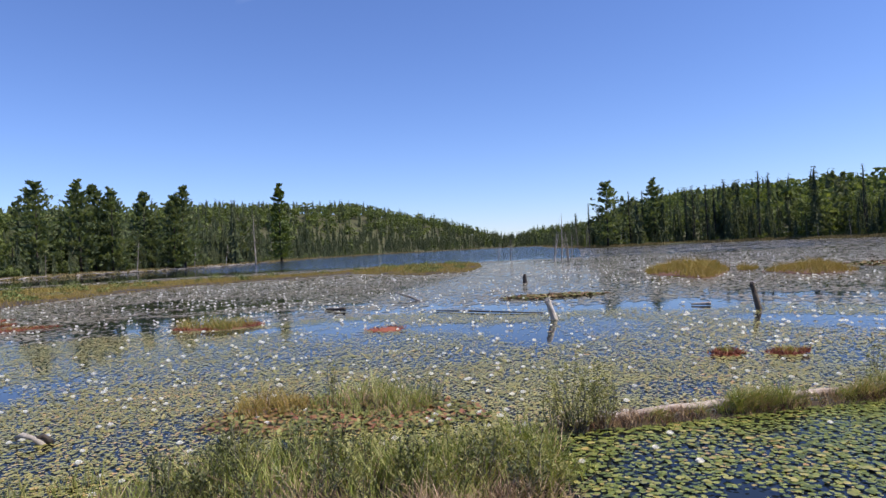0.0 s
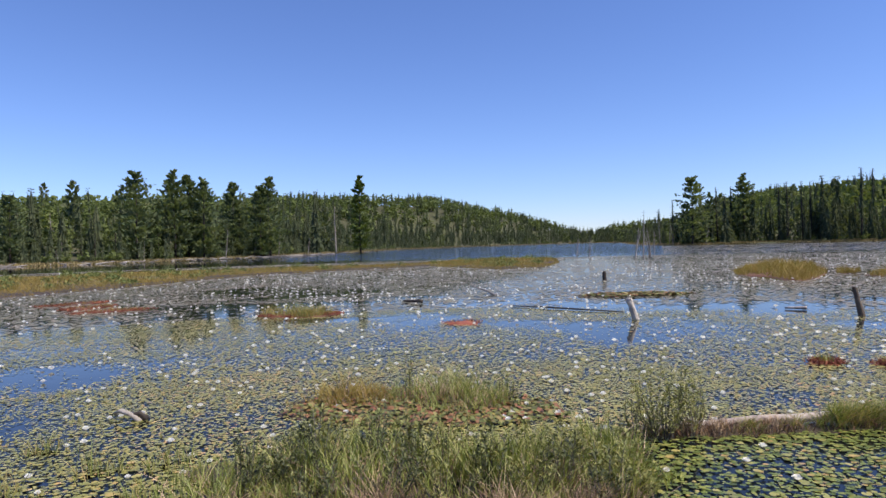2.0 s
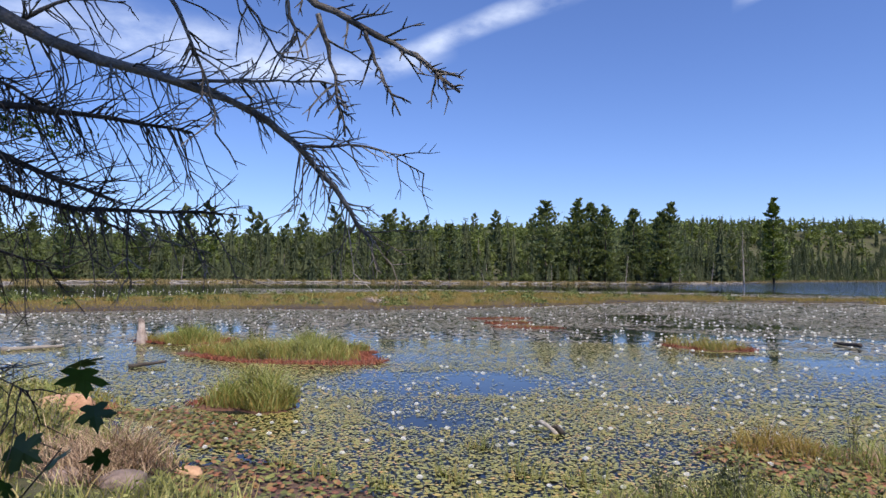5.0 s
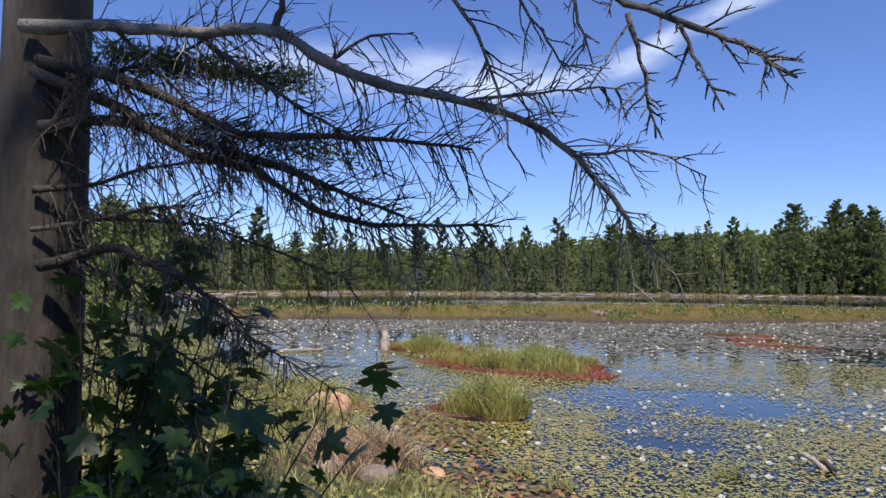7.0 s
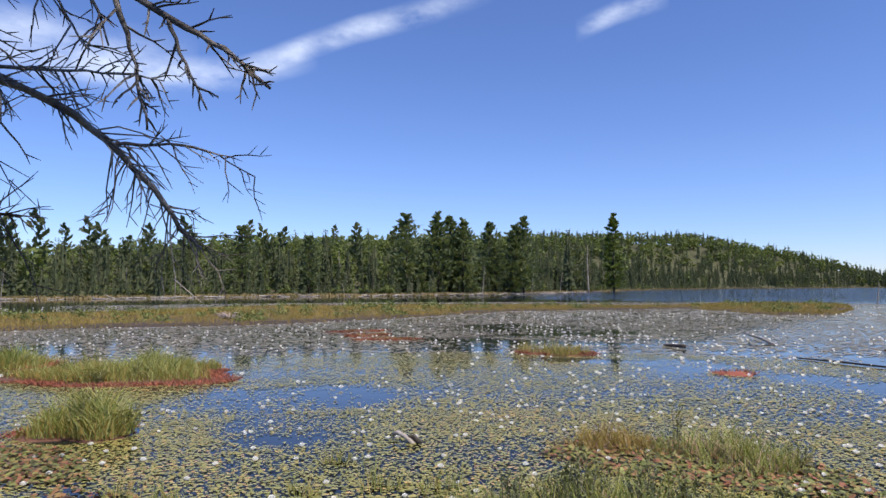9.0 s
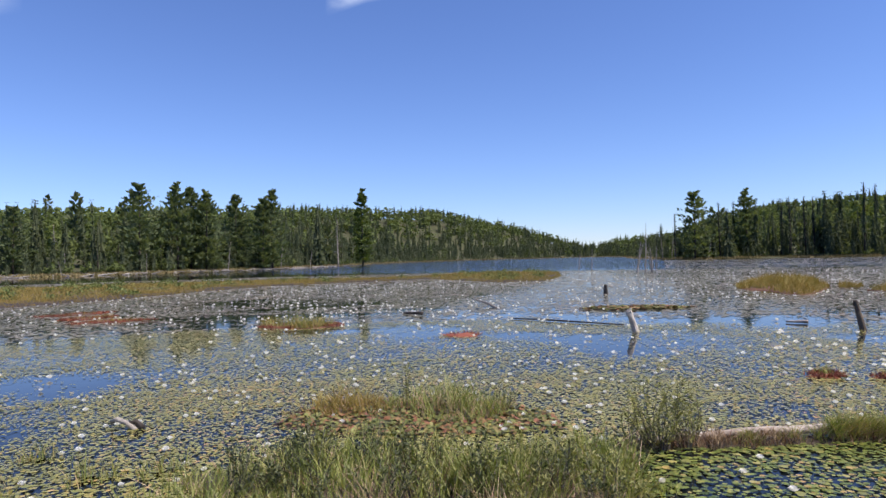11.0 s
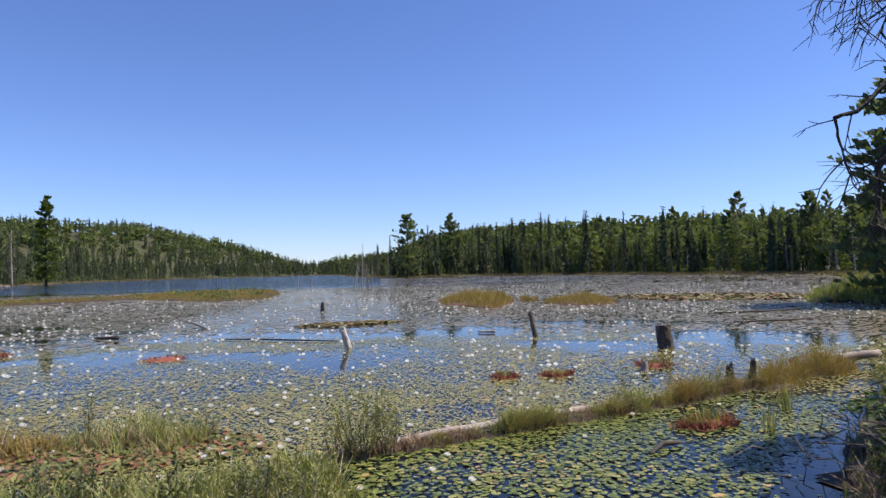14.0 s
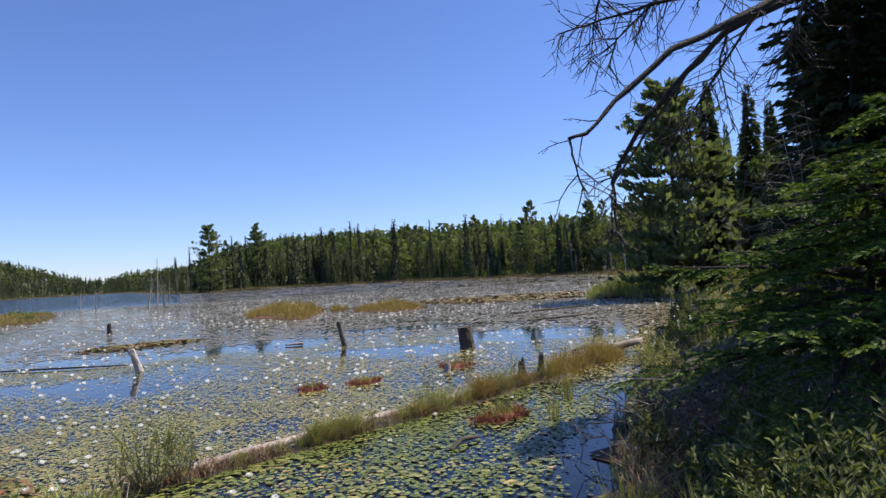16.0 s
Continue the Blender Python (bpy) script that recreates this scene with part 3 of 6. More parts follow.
# the front rank along the shores
pond = np.array(POND, float)
shore = []
for i in range(12, 42):
    a, b = pond[i], pond[i + 1]
    l = np.hypot(*(b - a))
    out = np.array([(b - a)[1], -(b - a)[0]]) / l
    mid = (a + b) / 2
    if np.hypot(*mid) < 95:
        continue
    step = 3.4 if np.hypot(*mid) < 260 else 11.0
    for u in np.arange(0, l, step):
        shore.append((*(a + (b - a) * u / l), *out, np.hypot(*mid)))
for x, y, ox, oy, r in shore:
    for _ in range(2 if r < 260 else 1):
        d = rnd.uniform(5, 16)
        px, py = x + ox * d + rnd.normal(0, 2), y + oy * d + rnd.normal(0, 2)
        right = px > 0.2 * py
        style = rnd.choice(["spruce", "thin", "leaf", "rust", "pine"], p=([0.42, 0.42, 0.11, 0.03, 0.02] if px < 0.55 * py else [0.4, 0.1, 0.46, 0.01, 0.03]) if right else [0.6, 0.14, 0.12, 0.07, 0.07])
        tree(style, px, py, {"leaf": 9.5, "pine": 13, "rust": 9}.get(str(style), 11.5) * rnd.uniform(0.45, 1.15) * (1.08 if right else 0.95))
    if rnd.random() < 0.2 and r < 260:
        tree("snag", x + ox * rnd.uniform(-2, 3), y + oy * rnd.uniform(-2, 3), rnd.uniform(2.5, 9), 0.08)

# the woods behind, as one mass
low = {}
for key, make in {"s1": lambda q: spruce(12, 2.9, 9, 5, q, 0.04, 0, 0, 2, 4.4), "s2": lambda q: spruce(13, 2.3, 9, 5, q, 0.04, 0, 0, 2, 4.4), "p": lambda q: white_pine(15, 3.6, q, 8, 5, 5, size=1.7),
                  "l1": lambda q: broadleaf(10, 3.8, q, 13, 13, 0.05, size=1.15), "l2": lambda q: broadleaf(10.5, 3.3, q, 12, 13, 0.05, size=1.1), "l3": lambda q: broadleaf(10.5, 3.9, q, 7, 8, 0.03, size=2.1), "s3": lambda q: spruce(12, 2.6, 6, 4, q, 0.03, 0, 0, 2, 6.0)}.items():
    q = Soup()
    if key[0] == "s":
        skirts(11.5, 1.3, 6, 5, q)
    make(q)
    low[key] = (np.concatenate(q.v), np.concatenate(q.f))
woods, leafy = Soup(), Soup()
cand = 150000
hd, rr = radians(1) * rnd.uniform(-104, 62, cand), np.sqrt(rnd.uniform(0, 1, cand)) * 900
cx, cy = rr * np.sin(hd), rr * np.cos(hd)
cz, wet, cd = land(cx, cy)
ok = ~wet & (cd < 138) & (rr > 95) & (cd > 10) & (rnd.random(cand) < np.where(rr < 330, 0.24, 0.18) * 1.0)
ok &= (hd < radians(50)) | (cx > 85)
# only what shows over the front rank
ok &= (cd < 24) | ((cz + 9.0) / rr > 6.0 / np.maximum(rr - cd, 60))
cx, cy, cz, cd = cx[ok], cy[ok], cz[ok], cd[ok]
share = np.where(cx < 0.15 * cy, np.where(cx > -0.4 * cy, np.clip((cd - 40) / 90, 0.06, 0.6), np.clip((cd - 30) / 55, 0.05, 0.86)), np.where(cx < 0.55 * cy, np.clip((cd - 25) / 60, 0.15, 0.7), np.clip((cd - 2) / 40, 0.25, 0.85)))
pick = np.where(rnd.random(len(cx)) < share, np.where(np.hypot(cx, cy) > 270, 5, rnd.choice([3, 4], len(cx))), np.where(np.hypot(cx, cy) > 270, 6, rnd.choice([0, 0, 0, 1, 1, 1, 1, 2], len(cx))))
for k, key in enumerate(low):
    m = pick == k
    n = m.sum()
    a, sc = rnd.uniform(0, 6.28, n), rnd.uniform(0.66, 1.15, n)
    P = np.zeros((n, 3, 4))
    P[:, 0, 0], P[:, 0, 1], P[:, 1, 0], P[:, 1, 1], P[:, 2, 2] = np.cos(a) * sc, -np.sin(a) * sc, np.sin(a) * sc, np.cos(a) * sc, sc
    P[:, :, 3] = np.stack([cx[m], cy[m], cz[m] - 0.2], -1)
    (leafy if key[0] == "l" else woods).many(*low[key], P)
# young growth along the water's edge
sh = np.array(shore)[rnd.integers(0, len(shore), 900)]
off, along = rnd.uniform(2.0, 7.0, 900), rnd.uniform(-6, 6, 900)
px, py = sh[:, 0] + sh[:, 2] * off - sh[:, 3] * along, sh[:, 1] + sh[:, 3] * off + sh[:, 2] * along
pz, wet, _ = land(px, py)
for half, key, soup, tall in ((0, "l3", leafy, 0.22), (1, "s3", woods, 0.36)):
    m = ~wet & ((np.arange(900) % 3 > 0) == (half > 0))
    n, sc = m.sum(), tall * rnd.uniform(0.6, 1.5, m.sum())
    P = np.zeros((n, 3, 4))
    P[:, 0, 0] = P[:, 1, 1] = P[:, 2, 2] = sc
    P[:, :, 3] = np.stack([px[m], py[m], pz[m] - 0.1], -1)
    soup.many(*low[key], P)
tagged(part("conifer_woods", woods, M["spruce"]), "dense dark spruce and pine woods behind the shore", "woods", kind="stuff")
tagged(part("leafy_woods", leafy, M["leaf"]), "bright green leafy woods covering the low hills", "woods", kind="stuff")

# drift logs stranded along the far shore
s = Soup()
for x, y, ox, oy, r in shore:
    if x > 0 or r > 240:
        continue
    for _ in range(3):
        c = np.array([x + ox * rnd.uniform(-2.5, 0.5) + rnd.normal(0, 2), y + oy * rnd.uniform(-2.5, 0.5) + rnd.normal(0, 2), rnd.uniform(0.02, 0.3)])
        a, l = rnd.uniform(0, 6.28), rnd.uniform(1.0, 4.5)
        e = np.array([math.cos(a) * l, math.sin(a) * l, rnd.uniform(-0.1, 0.35) * l * rnd.random()])
        tube(s, [c - e / 2, c, c + e / 2], [0.14, 0.12, 0.06], 5)
tagged(part("drift_logs", s, M["silver"]), "grey drift logs stranded along the far shore", "logs", kind="stuff")

# ---------------------------------------------------------------- marsh, islets and pads
BELT = [(-39.5, 8.2), (-38, 14), (-35.4, 20.8), (-28.4, 27.6), (-25, 37), (-24.2, 43.5), (-22.6, 53), (-15.4, 60), (-10, 66), (-6, 60), (-2, 54), (2, 56), (4, 68), (4.5, 84),
        (-6.4, 88), (-12.5, 72), (-20, 69), (-28, 68), (-36, 65), (-44, 61), (-52, 52), (-55, 33), (-54, 19), (-54, 8.5)]


def scatter_in(poly, n):
    p = np.asarray(poly, float)
    x, y = rnd.uniform(p[:, 0].min(), p[:, 0].max(), n), rnd.uniform(p[:, 1].min(), p[:, 1].max(), n)
    hit, d = inside(x, y, poly)
    return x[hit], y[hit], d[hit]


def mat_mesh(poly, rise, step, rag=0.25):
    """A low uneven mat of peat inside a polygon."""
    p = np.asarray(poly, float)
    xs, ys = np.arange(p[:, 0].min() - 1, p[:, 0].max() + 1, step), np.arange(p[:, 1].min() - 1, p[:, 1].max() + 1, step)
    x, y = np.meshgrid(xs, ys, indexing="ij")
    hit, d = inside(x, y, poly)
    d = np.where(hit, d, -d) + rag * wave(x, y, 1.1, 3.0)
    z = rise * np.clip(1 - np.exp(-np.clip(d, 0, None) / 0.5), 0, 1) + 0.3 * rise * wave(x, y, 0.7, 5.0) * np.clip(d, 0, 1) - 0.15 * (d < 0)
    ny = len(ys)
    i, j = np.arange(len(xs) - 1)[:, None], np.arange(ny - 1)[None]
    quads = np.stack([i * ny + j, (i + 1) * ny + j, (i + 1) * ny + j + 1, i * ny + j + 1], -1).reshape(-1, 4)
    use = (d.ravel()[quads] > -step * 1.5).any(1)
    quads = quads[use]
    kept, quads = np.unique(quads, return_inverse=True)
    s = Soup()
    s.add(np.stack([x, y, z], -1).reshape(-1, 3)[kept], quads.reshape(-1, 4))
    return s


belt = thing("sedge_meadow", (0, 0, 0), "wide belt of olive and ochre sedge across the pond", "marsh", kind="stuff")
part("peat_mat", mat_mesh(BELT, 0.14, 0.8), M["peat"], belt, smooth=True)
x, y, d = scatter_in(BELT, 400000)
keep = rnd.random(len(x)) < 0.55 + 0.35 * wave(x, y, 2.5, 1.0)
x, y, d = x[keep], y[keep], d[keep]
s = Soup()
tall = 0.36 + 0.12 * wave(x, y, 4.0, 2.0) + 0.1 * wave(x, y, 1.2, 4.0)
far = np.hypot(x, y)
blades(s, np.stack([x, y, 0 * x + 0.03], -1), np.clip(tall * np.clip(d / 1.2, 0.4, 1), 0.12, 1), 0.02 + 0.0007 * far, 0.9, segs=1)
tagged(part("grass", s, M["marsh"], belt), kind="stuff")
x, y, d = scatter_in(BELT, 520)
k = d > 1.0
s = Soup()
for px, py in zip(x[k][:230], y[k][:230]):
    big = rnd.uniform(0.3, 0.9)
    n = 46
    p = np.array([px, py, 0.12]) + unit(rnd.normal(0, 1, (n, 3)) + (0, 0, 0.3)) * rnd.uniform(0.4, 1, n)[:, None] * (big * 1.1, big * 1.1, big * 0.62)
    p[:, 2] = np.maximum(p[:, 2], 0.08) + 0.1
    kites(s, p, rnd.normal(0, 1, (n, 3)) + (0, 0, 0.8), 0.24, 0.1, 0.1, rnd.uniform(-1, 1, n))
tagged(part("low_bushes", s, M["willow"], belt, "low green bushes among the sedge"), kind="stuff")

# islets: centre, half sizes, turn, grass height, blades, moss share
ISLETS = [(-15.0, 10.4, 2.7, 1.9, 30, 0.66, 5200, 0.5), (-19.8, 10.0, 1.4, 0.9, 40, 0.6, 1800, 0.5), (-9.9, 6.0, 0.95, 0.75, 20, 0.74, 1500, 0.5), (-7.3, 20.4, 1.4, 0.8, 0, 0.5, 1100, 0.5), (-1.65, 17.8, 0.5, 0.4, 0, 0.1, 60, 0.9), (5.1, 11.7, 0.27, 0.22, 0, 0.2, 120, 0.9), (6.15, 11.5, 0.36, 0.22, 0, 0.17, 120, 0.9), (-15.4, 22.6, 1.3, 0.5, 35, 0.16, 260, 0.9), (-17.4, 23.9, 1.1, 0.6, 60, 0.22, 260, 0.9), (-19.4, 26.0, 1.5, 0.55, 48, 0.16, 260, 0.9),
          (15.9, 41.5, 8, 2.5, 69, 0.85, 4600, 0.08), (21, 36.6, 5.5, 2.0, 60, 0.62, 2600, 0.05), (18.6, 39.5, 2, 0.6, 65, 0.5, 500, 0.05), (-12.6, 3.9, 1.6, 0.7, 10, 0.45, 900, 0.2), (8.6, 11.8, 0.4, 0.4, 0, 0.3, 120, 0.9)]


def islet(cx, cy, a, b, turn, h, n, moss):
    t = thing("sedge_islet", (cx, cy, 0), "low islet of green and ochre sedge edged with red moss", "islet", "sedge islets")
    c, q = math.cos(radians(turn)), math.sin(radians(turn))
    ang = np.linspace(0, 2 * np.pi, 22, endpoint=False)
    rad = 1 + 0.16 * np.sin(3 * ang + cx) + 0.1 * np.sin(5 * ang + cy)
    outline = np.stack([a * rad * np.cos(ang) * c - b * rad * np.sin(ang) * q, a * rad * np.cos(ang) * q + b * rad * np.sin(ang) * c], -1)
    part("moss_mat", mat_mesh(outline, 0.1, 0.16, 0.12) if a > 0.6 else mat_mesh(outline, 0.16, 0.06, 0.05), M["roots"] if a > 0.6 else M["redmoss"], t, smooth=True)
    far = math.hypot(cx, cy)
    x, y, d = scatter_in(outline, int(n * 3.4))
    keep = (d > 0.3 * min(a, b) * moss * (1 + 0.8 * wave(x + cx, y + cy, 0.9, 7.0))) & (rnd.random(len(x)) < 0.55 + 0.5 * wave(x + cx, y + cy, 0.8))
    x, y, d = x[keep], y[keep], d[keep]
    tall = h * np.clip(0.4 + 0.7 * d / min(a, b), 0.25, 1.1) * (1 + 0.4 * wave(x + cx, y + cy, 0.5, 3.0) + 0.2 * wave(x + cx, y + cy, 0.2, 5.0))
    fresh = rnd.random(len(x)) < np.clip(0.25 + d / (0.45 * min(a, b)) * 0.5, 0, 0.9)
    green = M["freshgrass"] if cx < -9 and cy < 12 else M["sedge"] if far < 25 else M["marsh"]
    for use, mat, name in ((fresh, green, "grass"), (~fresh, M["marsh"], "ochre_grass")):
        s = Soup()
        blades(s, np.stack([x, y, 0 * x + 0.04], -1)[use], tall[use], 0.007 + 0.0006 * far, 1.1)
        tagged(part(name, s, mat, t), kind="stuff")
    s = Soup()
    m = int(n * (0.4 + 2.2 * moss))
    k, v = rnd.uniform(0, 22, m), rnd.uniform(0.6, 1.08, m)
    lo = k.astype(int)
    rim = (outline[lo % 22] * (1 - (k - lo))[:, None] + outline[(lo + 1) % 22] * (k - lo)[:, None]) * v[:, None]
    rim = rim[wave(rim[:, 0] + cx, rim[:, 1] + cy, 0.9, 6.0) > 0.7 - 1.5 * moss]
    blades(s, np.column_stack([rim, 0 * rim[:, 0] + 0.03]), 0.1, 0.012 + 0.0009 * far, 1.3, segs=1)
    tagged(part("moss_fringe", s, M["redmoss"], t, "rust-red moss"), kind="stuff")
    return t


for row in ISLETS:
    islet(*row)

MUD = [(-7.6, 3.2), (-6, 2.8), (-4, 3.3), (-2.4, 3.8), (-2.7, 4.7), (-3.8, 4.95), (-5.0, 4.5), (-6.2, 4.5), (-7.4, 4.3)]


# where pads may float: pond less the mats
def floats(x, y):
    wet, d = inside(x, y, POND)
    ok = wet & (d > 0.1)
    ok &= ~inside(x, y, BELT)[0]
    ok &= ~inside(x, y, MUD)[0]
    for cx, cy, a, b, turn, *_ in ISLETS:
        c, q = math.cos(radians(turn)), math.sin(radians(turn))
        u, w = ((x - cx) * c + (y - cy) * q) / a, (-(x - cx) * q + (y - cy) * c) / b
        ok &= u * u + w * w > 0.9
    return ok


# open water: centre, half sizes, turn
OPEN = [(-9.0, 10.2, 2.8, 1.4, 44), (-7.4, 7.8, 1.2, 1.2, 44), (-23.6, 12.0, 2.2, 3.0, 47), (-3.1, 19.2, 1.3, 1.6, -10), (1.2, 22.2, 4.2, 1.5, -20), (3.2, 16.2, 2.2, 2.4, -20),
        (7.8, 21.0, 1.6, 1.7, -30), (9.4, 15.6, 2.4, 1.4, -30), (3.2, 9.2, 0.9, 0.6, -5), (-12.2, 31.0, 5.0, 4.5, -28), (6.0, 4.6, 1.5, 1.0, 40), (14.5, 15.4, 3.2, 1.8, -50), (-10.5, 23.0, 3.4, 1.6, 30), (8.4, 6.0, 1.4, 0.9, 40), (0.5, 17.5, 1.6, 1.0, 0),
        (-8.5, 24.5, 3.5, 0.9, 10), (-13, 24, 2.5, 0.9, 25), (-6.5, 18.8, 2.0, 0.6, 15), (-10.5, 20.3, 1.8, 0.6, 20), (-5, 27, 2.5, 0.7, 0), (14, 21.5, 4.0, 1.0, -35)]


def pool(x, y):
    """The sheltered pool between the long log and the bank."""
    return (x > 1.0) & (y < 7.5 + 0.22 * (x - 1.3))


def cover(x, y):
    """Share of the water that pads hide."""
    r = np.hypot(x, y)
    c = 0.86 + 0.42 * wave(x, y, 2.6, 1.0) + 0.25 * wave(x, y, 0.8, 4.0)
    for cx, cy, a, b, turn in OPEN:
        k, q = math.cos(radians(turn)), math.sin(radians(turn))
        u, w = ((x - cx) * k + (y - cy) * q) / a, (-(x - cx) * q + (y - cy) * k) / b
        e = u * u + w * w + 0.35 * wave(x, y, 0.7, 2.0)
        c = c - 0.75 * np.clip(1.5 - e, 0, 1)
    c = c - 0.55 * np.clip((r - 60) / 15, 0, 1) * np.clip(0.5 + 0.9 * wave(x, y, 7.0, 2.0), 0, 1.2)
    c = c - np.where(pool(x, y), 0.12 + 0.35 * np.clip(0.3 + wave(x, y, 0.5, 6.0), 0, 1) + 0.12 * np.clip(5.6 - y, 0, 2), 0)
    return np.clip(c + 0.25 * np.clip((r - 24) / 16, 0, 1), 0.04, 1)


def pad_shape(sides, notch):
    a = np.linspace(0.25 if notch else 0, 2 * np.pi - (0.25 if notch else 2 * np.pi / sides), sides)
    ring = np.stack([np.cos(a), np.sin(a), 0 * a], -1)
    if not notch:
        return ring, np.arange(sides)[None]
    v = np.concatenate([[[0.12, 0, -0.03]], ring])
    k = np.arange(1, sides)
    f = np.stack([0 * k, k, k + 1], -1)
    return v, f


def pads(soup, r0, r1, per, size, sides, notch, a0=-100, a1=62, where=None):
    n = int(per * radians(a1 - a0) / 2 * (r1 * r1 - r0 * r0))
    r, a = np.sqrt(rnd.uniform(r0 * r0, r1 * r1, n)), radians(1) * rnd.uniform(a0, a1, n)
    x, y = r * np.sin(a), r * np.cos(a)
    ok = floats(x, y) & (rnd.random(n) < cover(x, y))
    if where:
        ok &= where(x, y)
    x, y = x[ok], y[ok]
    n = len(x)
    sc, t = size * rnd.uniform(0.45, 1.3, n), rnd.uniform(0, 6.28, n)
    P = np.zeros((n, 3, 4))
    P[:, 0, 0], P[:, 0, 1], P[:, 1, 0], P[:, 1, 1] = np.cos(t) * sc, -np.sin(t) * sc * 0.9, np.sin(t) * sc, np.cos(t) * sc * 0.9
    P[:, 2, 0], P[:, 2, 1], P[:, 2, 2] = rnd.normal(0, min(0.035, 0.0014 / size), n) * sc, rnd.normal(0, min(0.035, 0.0014 / size), n) * sc, sc
    P[:, :, 3] = np.stack([x, y, 0.012 + 0.012 * rnd.random(n)], -1)
    soup.many(*pad_shape(sides, notch), P)
    return x, y


s = Soup()
pads(s, 3.0, 7.5, 760, 0.028, 5, True, -88, 58, where=lambda x, y: ~pool(x, y))
pads(s, 7.5, 12, 900, 0.0255, 4, False, -88, 54, where=lambda x, y: ~pool(x, y))
tagged(part("lily_pads", s, M["pad"]), "green and yellowing water lily pads floating densely", "lily pads", kind="stuff")
s = Soup()
pads(s, 3.0, 12, 700, 0.03, 6, True, 8, 60, where=pool)
tagged(part("pool_lily_pads", s, M["poolpad"]), "fresh green lily pads crowding the sheltered pool", "lily pads", kind="stuff")
pad_mesh = Soup()
pad_mesh.add(*pad_shape(10, True))
pad_mesh = pad_mesh.mesh("blade", M["pad"])
made = 0
while made < 260:
    px, py = bearing(rnd.uniform(-48, 50), rnd.uniform(5.3, 7.6))
    if floats(np.array([px]), np.array([py]))[0] and rnd.random() < cover(np.array([px]), np.array([py]))[0]:
        made += 1
        ob = part("lily_pad", pad_mesh, M["pad"])
        ob.location, ob.scale = (px, py, 0.03), (rnd.uniform(0.03, 0.05),) * 3
        ob.rotation_euler = (rnd.normal(0, 0.04), rnd.normal(0, 0.04), rnd.uniform(0, 6.28))
        tagged(ob, "single round notched lily pad floating near the bank", "lily pad", "nearest lily pads")
s = Soup()
pads(s, 12, 22, 400, 0.0325, 4, False, -86, 53)
tagged(part("pads_farther_out", s, M["pad"]), "olive water lily pads spread over the pond", "lily pads", kind="stuff")
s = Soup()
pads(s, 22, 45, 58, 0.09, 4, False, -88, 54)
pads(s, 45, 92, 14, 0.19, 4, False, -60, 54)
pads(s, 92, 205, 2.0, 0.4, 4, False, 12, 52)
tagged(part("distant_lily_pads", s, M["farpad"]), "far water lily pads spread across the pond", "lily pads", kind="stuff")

# flowers
def flower_soup(rings, petals):
    """A cup of pointed petals, each ring steeper than the one outside it."""
    white = Soup()
    for k in range(rings):
        n = petals - k
        a = np.arange(n) * 2 * np.pi / n + 0.4 * k
        way = np.stack([np.cos(a), np.sin(a), 0 * a + (0.6, 1.5, 3.4)[k]], -1)
        kites(white, np.stack([0.008 * np.cos(a), 0.008 * np.sin(a), 0 * a + 0.01], -1), way, 0.07 - 0.002 * k, 0.056, -0.1, None)
    return white


petals = flower_soup(3, 9).mesh("corolla", M["petal"])
s = Soup()
tube(s, [(0, 0, 0.01), (0, 0, 0.03), (0, 0, 0.04)], [0.012, 0.016, 0.006], 7)
heart = s.mesh("yellow_heart", M["stamen"])


def flower(x, y, size=1.0):
    t = thing("water_lily_flower", (x, y, 0.012), "open white water lily flower with a yellow heart", "flower", "water lily flowers", turn=rnd.uniform(0, 6.28), scale=size)
    part("corolla", petals, M["petal"], t)
    part("yellow_heart", heart, M["stamen"], t)
    return t


n = 2600
r, a = np.sqrt(rnd.uniform(4.5 ** 2, 14 ** 2, n // 3)), radians(1) * rnd.uniform(-85, 52, n // 3)
x, y = r * np.sin(a), r * np.cos(a)
ok = floats(x, y) & (rnd.random(len(x)) < (0.25 + 0.5 * cover(x, y)) * np.clip((r - 3) / 6, 0.15, 1)) & ~((x > 2.5) & (y < 0.23 * x + 7.2) & (rnd.random(len(x)) < 0.88))
for px, py in zip(x[ok][:297], y[ok][:297]):
    flower(px, py, rnd.uniform(0.5, 0.78))
r, a = np.sqrt(rnd.uniform(14 ** 2, 85 ** 2, 30000)), radians(1) * rnd.uniform(-85, 56, 30000)
x, y = r * np.sin(a), r * np.cos(a)
ok = floats(x, y) & (rnd.random(len(x)) < np.clip(0.45 + 0.5 * wave(x, y, 6, 3), 0.05, 1) * np.clip(1.05 - r / 70, 0.12, 1) * np.where(r < 22, 1.0, 0.8))
q = flower_soup(3, 6)
P = np.zeros((ok.sum(), 3, 4))
P[:, 0, 0] = P[:, 1, 1] = P[:, 2, 2] = rnd.uniform(0.6, 1.1, ok.sum()) * np.clip(0.85 + 0.008 * r[ok], 0.9, 1.4)
P[:, :, 3] = np.stack([x[ok], y[ok], 0 * x[ok] + 0.02], -1)
s = Soup()
s.many(np.concatenate(q.v), np.concatenate(q.f), P)
tagged(part("distant_lily_flowers", s, M["petal"]), "scattered white water lily flowers over the far pads", "flowers", kind="stuff")

